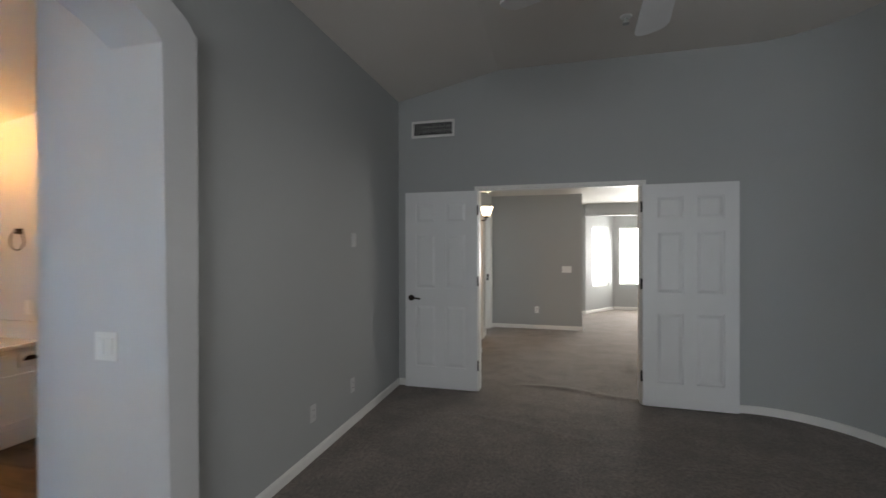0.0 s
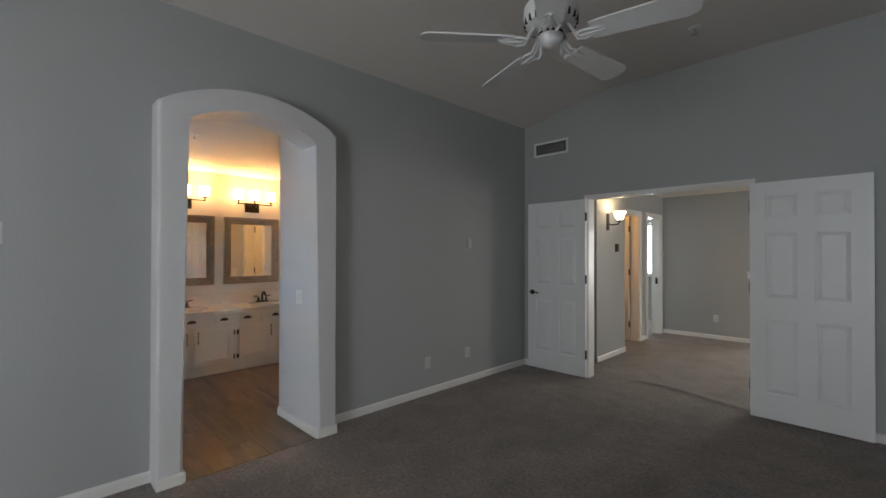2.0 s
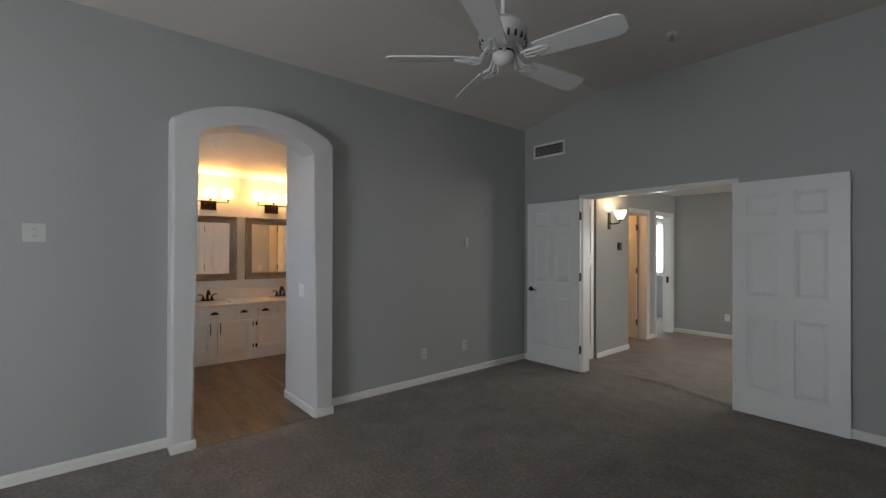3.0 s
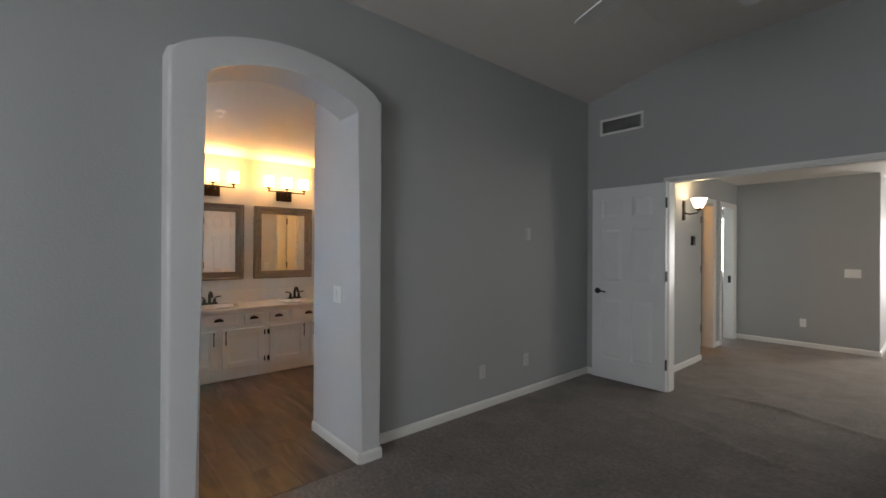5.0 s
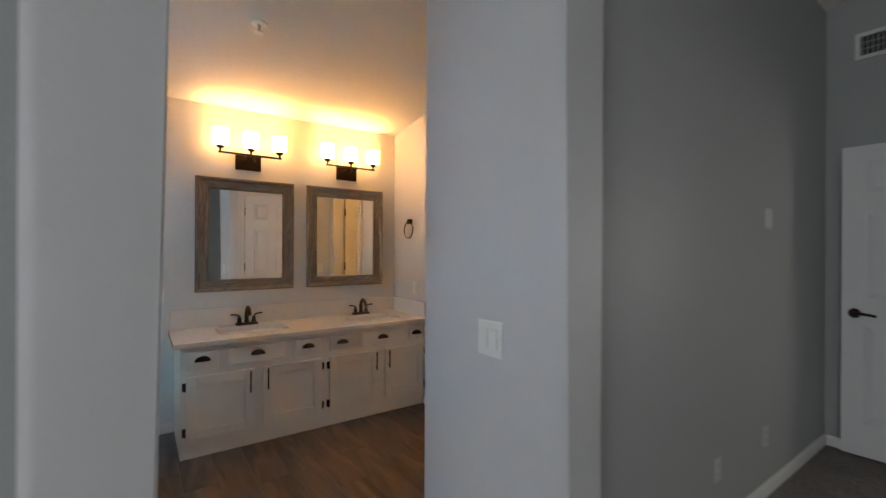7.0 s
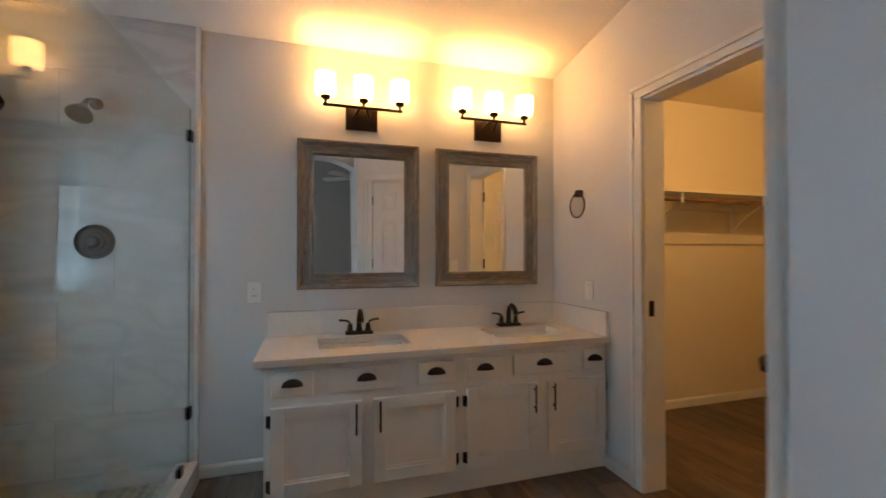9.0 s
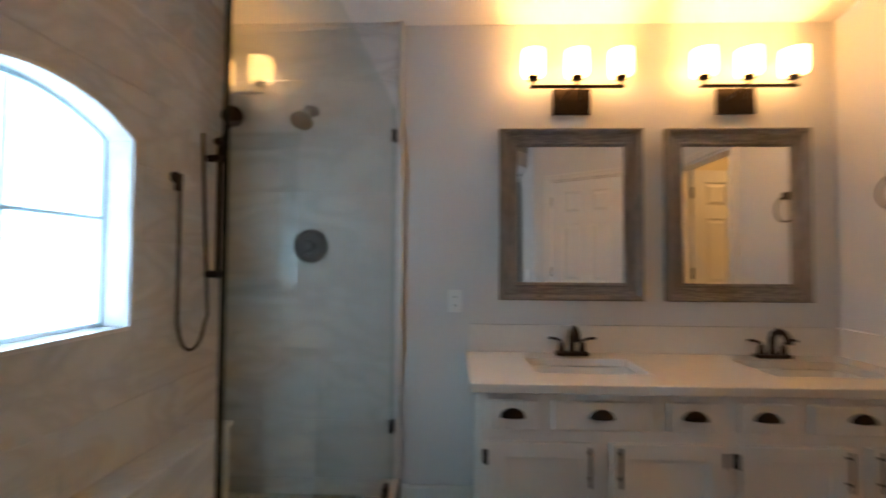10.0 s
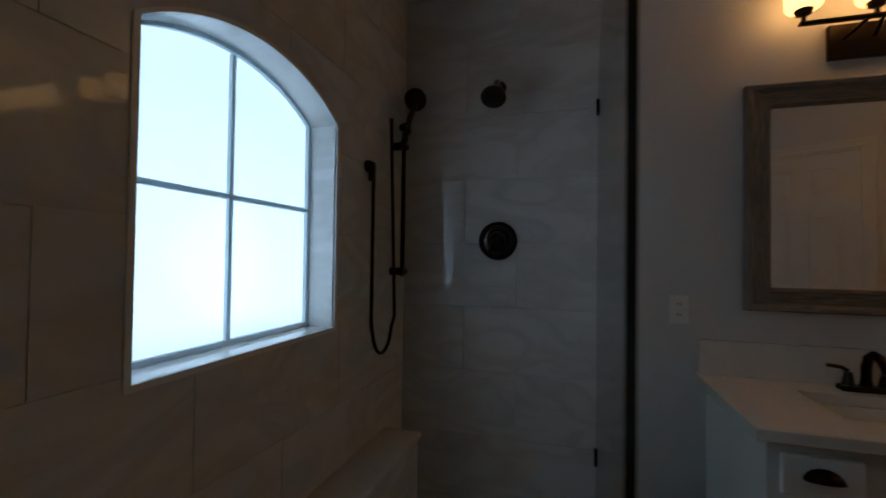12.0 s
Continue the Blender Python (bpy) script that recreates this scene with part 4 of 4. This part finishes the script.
# ---- mirrors and vanity lights ----
def framed_mirror(y0, y1, z0, z1):
    t = thing("wall_mirror", pose(VX, (y0 + y1) / 2, (z0 + z1) / 2), "wall mirror in a weathered grey wood frame", "mirror", "vanity mirrors")
    hw, hh = (y1 - y0) / 2, (z1 - z0) / 2
    prof = [(0.0, 0.002), (0.0, 0.034), (0.006, 0.040), (0.018, 0.036), (0.03, 0.026), (0.07, 0.022), (0.078, 0.026), (0.088, 0.02), (0.092, 0.008)]
    corners = [(-1, -1), (1, -1), (1, 1), (-1, 1)]
    for i in range(4):
        (a, c), (d, e) = corners[i], corners[(i + 1) % 4]
        b = bmesh.new()
        p = [b.verts.new((x, a * (hw - w), c * (hh - w))) for w, x in prof]
        q = [b.verts.new((x, d * (hw - w), e * (hh - w))) for w, x in prof]
        for k in range(len(prof) - 1):
            b.faces.new((p[k], p[k + 1], q[k + 1], q[k]))
        b.faces.new((p[-1], p[0], q[0], q[-1]))
        b.faces.new(p)
        b.faces.new(q)
        part("frame_side", b, FRAME_H if i % 2 == 0 else FRAME_V, t)
    part("glass", boxed(0.004, 0.010, -hw + 0.085, hw - 0.085, -hh + 0.085, hh - 0.085), SILVER, t, "clear silvered glass")
    return t


framed_mirror(0.686, 1.410, 1.015, 1.893)
framed_mirror(1.524, 2.243, 1.015, 1.893)


def vanity_light(cy):
    t = thing("vanity_light", pose(VX, cy, 2.045), "bronze vanity light with three lit glass shades", "wall lamp", "vanity lights")
    part("backplate", boxed(0, 0.022, -0.095, 0.095, -0.075, 0.055, bevel=0.003), BRONZE, t)
    b = bmesh.new()
    for s in (-1, 1):
        tube(b, (0.022, s * 0.045, 0.0), (0.115, s * 0.02, 0.028), 0.007, segs=10)
    part("arm", b, BRONZE, t)
    part("bar", boxed(0.105, 0.125, -0.23, 0.23, 0.022, 0.036, bevel=0.003), BRONZE, t)
    for y in (-0.215, 0.0, 0.215):
        b = lathe(bmesh.new(), [(0.008, 0.034), (0.008, 0.055), (0.024, 0.062), (0.03, 0.078), (0.02, 0.082)], 20, Matrix.Translation((0.115, y, 0)))
        cup = smooth(part("socket_cup", b, BRONZE, t))
        b = lathe(bmesh.new(), [(0.025, 0.080), (0.050, 0.084), (0.056, 0.094), (0.058, 0.15), (0.056, 0.205), (0.052, 0.205), (0.053, 0.15), (0.050, 0.098), (0.024, 0.088)], 28, Matrix.Translation((0.115, y, 0)))
        smooth(part("shade", b, SHADE, t, "glowing frosted glass shade"))
        lamp("vanity_bulb", "POINT", VANITY_WATTS, WARM, pose(VX + 0.115, cy + y, 2.045 + 0.102), 0.02)


VANITY_WATTS = 12.0
vanity_light(1.055)
vanity_light(1.885)

t = thing("towel_ring", pose(-4.16, CY, 1.60), "dark bronze towel ring on the pale wall", "towel ring")
part("mount", boxed(-0.022, 0.022, -0.035, 0, -0.022, 0.022, bevel=0.004), BRONZE, t)
ring = [(0.075 * math.sin(a), -0.03, -0.075 + 0.075 * math.cos(a)) for a in [2 * math.pi * i / 32 for i in range(33)]]
smooth(part("ring", pipe(bmesh.new(), ring, 0.005, 8), BRONZE, t))

# ---- shower ----
TX = VX + 0.026   # face of the tiles on the valve wall
t = thing("shower_glass_panel", pose(-4.44, 0.145, 0.115, 0, 0, -2.3), "clear fixed glass shower panel with dark clips", "glass panel")
part("pane", boxed(0.01, 1.49, -0.005, 0.005, 0, 1.88), GLASS, t)
part("free_edge", boxed(1.4905, 1.493, -0.0052, 0.0052, 0, 1.88), GLASS_EDGE, t, "dark polished glass edge")
part("wall_edge", boxed(0.0075, 0.0095, -0.0052, 0.0052, 0, 1.88), GLASS_RIM, t, "pale green glass edge")
for z in (0.265, 1.735):
    part("clip", boxed(-0.008, 0.035, -0.012, 0.012, z - 0.03, z + 0.03, bevel=0.002), BLACK, t, "black glass clip")
part("clip", boxed(0.12, 0.17, -0.012, 0.012, -0.012, 0.04, bevel=0.002), BLACK, t)
structure("trim_shower_curb", boxed(TX, -2.9, 0.085, 0.19, 0.0, 0.11, bevel=0.004), MARBLE, "pale marble shower curb", "curb")
structure("trim_tile_edge", boxed(VX, VX + 0.034, 0.165, 0.185, 0.0, 2.46, bevel=0.004), TRIM, "white tile edge strip from floor to ceiling", "trim")
structure("trim_bench", boxed(-4.24, NX, TY, -0.58, 0.03, 0.44, bevel=0.003), MARBLE, "marble tiled shower bench", "bench")
structure("trim_bench_top", boxed(-4.25, NX, TY, -0.57, 0.441, 0.463, bevel=0.003), MARBLE, "marble slab on the shower bench", "bench")

t = thing("shower_valve", pose(TX, -0.285, 1.283), "round dark bronze shower valve", "shower valve")
M_X = Matrix.Rotation(radians(90), 4, "Y")
smooth(part("plate", lathe(bmesh.new(), [(0.088, 0), (0.087, 0.008), (0.07, 0.014), (0.066, 0.010), (0.05, 0.012), (0.045, 0.02)], 40, M_X), BRONZE, t))
smooth(part("hub", lathe(bmesh.new(), [(0.03, 0.012), (0.028, 0.05), (0.02, 0.056)], 24, M_X), BRONZE, t))
part("lever", pipe(bmesh.new(), [(0.045, 0, 0), (0.052, -0.02, -0.025), (0.05, -0.03, -0.05)], 0.009, 10), BRONZE, t)

t = thing("overhead_shower", pose(TX, -0.283, 1.985), "dark bronze shower head on a short arm", "shower head")
smooth(part("flange", lathe(bmesh.new(), [(0.03, 0), (0.028, 0.008), (0.012, 0.014)], 24, M_X), BRONZE, t))
smooth(part("arm", pipe(bmesh.new(), [(0.005, 0, 0), (0.06, 0, 0.004), (0.10, 0, -0.012), (0.13, 0, -0.045)], 0.011, 10), BRONZE, t))
hm = Matrix.Translation((0.13, 0, -0.045)) @ Matrix.Rotation(radians(145), 4, "Y")
smooth(part("head", lathe(bmesh.new(), [(0.014, -0.01), (0.02, 0.015), (0.036, 0.04), (0.052, 0.065), (0.054, 0.075), (0.046, 0.08)], 28, hm), BRONZE, t))

t = thing("hand_shower", pose(0, TY, 0), "dark bronze hand shower on a slide bar with hose", "hand shower")
hx = -4.29
smooth(part("slide_bar", tube(bmesh.new(), (hx, 0.055, 1.12), (hx, 0.055, 1.72), 0.010, segs=14), BRONZE, t))
for z in (1.14, 1.70):
    b = tube(bmesh.new(), (hx, 0.0, z), (hx, 0.055, z), 0.018, segs=16)
    tube(b, (hx - 0.025, 0.055, z), (hx + 0.025, 0.055, z), 0.016, segs=16)
    smooth(part("bar_mount", b, BRONZE, t))
b = tube(bmesh.new(), (hx - 0.03, 0.06, 1.775), (hx + 0.03, 0.06, 1.775), 0.018, segs=16)
tube(b, (hx, 0.055, 1.70), (hx, 0.065, 1.80), 0.014, segs=14)
smooth(part("slider", b, BRONZE, t))
b = pipe(bmesh.new(), [(hx, 0.065, 1.76), (hx - 0.01, 0.075, 1.82), (hx - 0.035, 0.085, 1.875), (hx - 0.05, 0.09, 1.91)], 0.012, 12)
smooth(part("wand", b, BRONZE, t))
hm = Matrix.Translation((hx - 0.055, 0.085, 1.925)) @ Vector((0.75, 0.62, -0.15)).to_track_quat("Z", "Y").to_matrix().to_4x4()
smooth(part("spray_head", lathe(bmesh.new(), [(0.02, -0.02), (0.045, -0.012), (0.052, 0.0), (0.05, 0.012), (0.03, 0.014)], 28, hm), BRONZE, t))
b = lathe(bmesh.new(), [(0.024, 0), (0.022, 0.02), (0.014, 0.03)], 20, Matrix.Translation((-4.04, 0.0, 1.56)) @ Matrix.Rotation(radians(-90), 4, "X"))
box(b, -4.055, -4.025, 0.012, 0.035, 1.50, 1.575, 0.005)
smooth(part("wall_outlet", b, BRONZE, t))
hose = [(-4.04, 0.03, 1.50 - 0.05 * i) for i in range(12)]
for i in range(1, 12):
    a = math.pi * i / 12
    hose.append((-4.135 + 0.095 * math.cos(a), 0.035, 0.94 - 0.13 * math.sin(a)))
hose += [(-4.235 + 0.006 * i, 0.045, 0.95 + 0.076 * i) for i in range(12)]
smooth(part("hose", pipe(bmesh.new(), hose, 0.0075, 10), BRONZE, t))

# arched frosted window
t = thing("window_bath", pose(0, 0, 0), "arched frosted window with a white grid", "window")
t["kind"] = "structure"
GY = TY - 0.112
prism_pts = [(W0, WS)] + arch_points(W0, W1, WSP, WR) + [(W1, WS)]
o = part("pane", prism(bmesh.new(), prism_pts, "y", GY - 0.006, GY), FROSTED, t, "frosted glass pane lit by the sky")
b = bmesh.new()
k = 0.022
inner = [(W0 + k, WS + k)] + arch_points(W0 + k, W1 - k, WSP, WR - k * 0.8) + [(W1 - k, WS + k)]
n = len(prism_pts)
va = [[b.verts.new((x, y, z)) for x, z in prism_pts] for y in (GY + 0.001, GY + 0.014)]
vb = [[b.verts.new((x, y, z)) for x, z in inner] for y in (GY + 0.001, GY + 0.014)]
for i in range(n):
    j = (i + 1) % n
    b.faces.new((va[1][i], va[1][j], vb[1][j], vb[1][i]))
    b.faces.new((va[0][i], va[0][j], vb[0][j], vb[0][i]))
    b.faces.new((vb[0][i], vb[0][j], vb[1][j], vb[1][i]))
    b.faces.new((va[0][i], va[0][j], va[1][j], va[1][i]))
MUNTIN = material("white_vinyl_muntin", (0.80, 0.84, 0.85), 0.4, vary=0.03)
mn = MUNTIN.node_tree.nodes
vinyl, vinyl_mix = mn.new("ShaderNodeBsdfTranslucent"), mn.new("ShaderNodeMixShader")
vinyl.inputs[0].default_value = (0.62, 0.78, 0.84, 1)
vinyl_mix.inputs[0].default_value = 0.3
MUNTIN.node_tree.links.new(mn["Principled BSDF"].outputs[0], vinyl_mix.inputs[1])
MUNTIN.node_tree.links.new(vinyl.outputs[0], vinyl_mix.inputs[2])
MUNTIN.node_tree.links.new(vinyl_mix.outputs[0], mn["Material Output"].inputs[0])
part("window_frame", b, MUNTIN, t)
part("upright_bar", boxed(-3.457, -3.443, GY + 0.001, GY + 0.012, WS + k, WSP + WR - k), MUNTIN, t)
part("cross_bar", boxed(W0 + k, W1 - k, GY + 0.0005, GY + 0.011, 1.352, 1.366), MUNTIN, t)
# tiled reveal
b = bmesh.new()
outer = arch_points(W0, W1, WSP, WR)
inner2 = arch_points(W0 + 0.008, W1 - 0.008, WSP, WR - 0.006)
ring_o, ring_i = [(W0, WS)] + outer + [(W1, WS)], [(W0 + 0.008, WS + 0.008)] + inner2 + [(W1 - 0.008, WS + 0.008)]
va = [[b.verts.new((x, y, z)) for x, z in ring_o] for y in (GY + 0.015, TY + 0.002)]
vb = [[b.verts.new((x, y, z)) for x, z in ring_i] for y in (GY + 0.015, TY + 0.002)]
for i in range(n):
    j = (i + 1) % n
    b.faces.new((vb[0][i], vb[0][j], vb[1][j], vb[1][i]))
    b.faces.new((va[1][i], va[1][j], vb[1][j], vb[1][i]))
    b.faces.new((va[0][i], va[0][j], vb[0][j], vb[0][i]))
    b.faces.new((va[0][i], va[0][j], va[1][j], va[1][i]))
structure("trim_window_reveal", b, MARBLE, "marble lined window reveal with pale edge", "reveal")
b = bmesh.new()
lip = [(W0 - 0.006, WS - 0.006)] + arch_points(W0 - 0.006, W1 + 0.006, WSP, WR + 0.006) + [(W1 + 0.006, WS - 0.006)]
va = [[b.verts.new((x, y, z)) for x, z in lip] for y in (TY - 0.004, TY + 0.005)]
vb = [[b.verts.new((x, y, z)) for x, z in ring_i] for y in (TY - 0.004, TY + 0.005)]
for i in range(n):
    j = (i + 1) % n
    b.faces.new((va[1][i], va[1][j], vb[1][j], vb[1][i]))
    b.faces.new((va[0][i], va[0][j], vb[0][j], vb[0][i]))
    b.faces.new((vb[0][i], vb[0][j], vb[1][j], vb[1][i]))
    b.faces.new((va[0][i], va[0][j], va[1][j], va[1][i]))
structure("trim_window_edge", b, TRIM, "thin white tile edge round the window", "trim")

# bedroom window behind the walk
def plain_window(name, m, w, z0, z1, label):
    """A two-light window; local x spans the opening, y points into the room."""
    t = thing(name, m, label, "window")
    t["kind"] = "structure"
    part("pane", boxed(0, w, 0.0, 0.01, z0, z1), DAYGLOW, t)
    b = bmesh.new()
    for x0, x1, a, c in ((0, 0.05, z0, z1), (w - 0.05, w, z0, z1), (w / 2 - 0.02, w / 2 + 0.02, z0 + 0.05, z1 - 0.05), (0.05, w - 0.05, z0, z0 + 0.05), (0.05, w - 0.05, z1 - 0.05, z1)):
        box(b, x0, x1, 0.02, 0.07, a, c)
    part("window_frame", b, TRIM, t)


plain_window("window_4", pose(0.2, SY - 0.14, 0), 1.9, 0.6, 2.1, "wide bedroom window bright with daylight")

# ---- tiles ----
TH, TW, GAP = 0.292, 0.60, 0.0018
wall_sh = bpy.data.objects["wall_shower"]
wall_wi = bpy.data.objects["wall_window"]
tile_meshes = {}


def plain_tile(y0, y1, z0, z1):
    key = (round(y1 - y0, 3), round(z1 - z0, 3))
    if key not in tile_meshes:
        b = boxed(0, 0.022, 0, key[0], 0, key[1], bevel=0.0012, segments=1)
        me = bpy.data.meshes.new("tile")
        b.to_mesh(me)
        b.free()
        me.materials.append(MARBLE)
        tile_meshes[key] = me
    return tile_meshes[key]


z, row = 0.105 - TH, 0
while z < 2.75:
    y = TY - (0.30 if row % 2 else 0.06)
    while y < 0.165:
        a, c = max(y, TY), min(y + TW, 0.165)
        lo, hi = max(z, 0.02), min(z + TH, 2.46)
        if c - a > 0.01 and hi - lo > 0.01:
            o = new("tile", plain_tile(a + GAP / 2, c - GAP / 2, lo + GAP / 2, hi - GAP / 2))
            o.location = (VX + 0.004, a + GAP / 2, lo + GAP / 2)
            o.parent = wall_sh
        y += TW
    z += TH
    row += 1


def opening_at(x):
    return (WS, arch_z(x, W0, W1, WSP, WR)) if W0 < x < W1 else None


def cut_tile(x0, x1, z0, z1):
    """A tile of the window wall, cut round the arched opening; depth from TY-0.01 to TY."""
    cuts = sorted({x0, x1} | {c for c in [W0, W1] + [W0 + (W1 - W0) * i / 20 for i in range(1, 20)] if x0 < c < x1})
    b = bmesh.new()
    done = False
    for a, c in zip(cuts, cuts[1:]):
        mid = (a + c) / 2
        if opening_at(mid) is None:
            spans = [(z0, z0, z1, z1)]
        else:
            ta, tc = arch_z(a, W0, W1, WSP, WR), arch_z(c, W0, W1, WSP, WR)
            spans = [(z0, z0, min(z1, WS), min(z1, WS)), (max(z0, ta), max(z0, tc), z1, z1)]
        for la, lc_, ha, hc in spans:
            if ha - la > 0.001 or hc - lc_ > 0.001:
                prism(b, [(a, la), (c, lc_), (c, max(hc, lc_)), (a, max(ha, la))], "y", TY - 0.010, TY)
                done = True
    if done:
        bmesh.ops.remove_doubles(b, verts=b.verts, dist=0.0004)
        part("tile", b, MARBLE, wall_wi)
    else:
        b.free()


z, row = 0.105 - TH, 0
while z < 2.95:
    x = TX + 0.002 - (0.0 if row % 2 else 0.30)
    while x < NX:
        a, c = max(x, TX), min(x + TW, NX)
        lo, hi = max(z, 0.02), min(z + TH, 2.9)
        if c - a > 0.01 and hi - lo > 0.01:
            cut_tile(a + GAP / 2, c - GAP / 2, lo + GAP / 2, hi - GAP / 2)
        x += TW
    z += TH
    row += 1

# stone mosaic on the shower floor
sf = structure("floor_shower", boxed(VX, NX, TY, 0.085, -0.02, 0.018), GROUT, "stone mosaic shower floor", "floor")
rng = random.Random(4)
b = bmesh.new()
for i in range(52):
    for j in range(17):
        x, y = TX + 0.025 + i * 0.052 + (0.026 if j % 2 else 0), TY + 0.02 + j * 0.048
        if x < NX and y < 0.06 and (y > -0.6 or x < -4.2):
            pts = [(x + 0.024 * rng.uniform(0.8, 1.0) * math.cos(a + 0.3 * (i % 3)), y + 0.022 * rng.uniform(0.8, 1.0) * math.sin(a + 0.3 * (i % 3))) for a in [2 * math.pi * q / 7 for q in range(7)]]
            prism(b, pts, "z", 0.012, 0.022)
ob = part("stone_mosaic", b, PEBBLE, sf)
ob["kind"] = "stuff"

# ---- wooden planks ----
fl = structure("floor_bath", boxed(-4.6, AX, 0.19, 4.7, -0.019, -0.006), DARK, "grey-brown wood plank floor", "floor")
PW, PL, MESHES = 0.18, 1.22, {}


def plank(x0, x1, y0, y1):
    key = (round(x1 - x0, 3), round(y1 - y0, 3))
    if key not in MESHES:
        b = boxed(0, key[0], 0, key[1], -0.005, 0.002, bevel=0.0015, segments=1)
        me = bpy.data.meshes.new("plank")
        b.to_mesh(me)
        b.free()
        me.materials.append(PLANK)
        MESHES[key] = me
    o = new("plank", MESHES[key])
    o.location = (x0, y0, 0)
    o.parent = fl


y, row = 0.192, 0
rng = random.Random(9)
while y < 4.6:
    east = AX if AI0 - 0.1 < y < AI1 - 0.1 else NX if y < AI1 - 0.1 else BX
    x = -4.54 - rng.uniform(0.05, 1.1)
    while x < east:
        a, c = max(x, -4.54), min(x + PL, east)
        if c - a > 0.02:
            plank(a, c - 0.0012, y, min(y + PW, 4.6) - 0.0012)
        x += PL
    y += PW
    row += 1
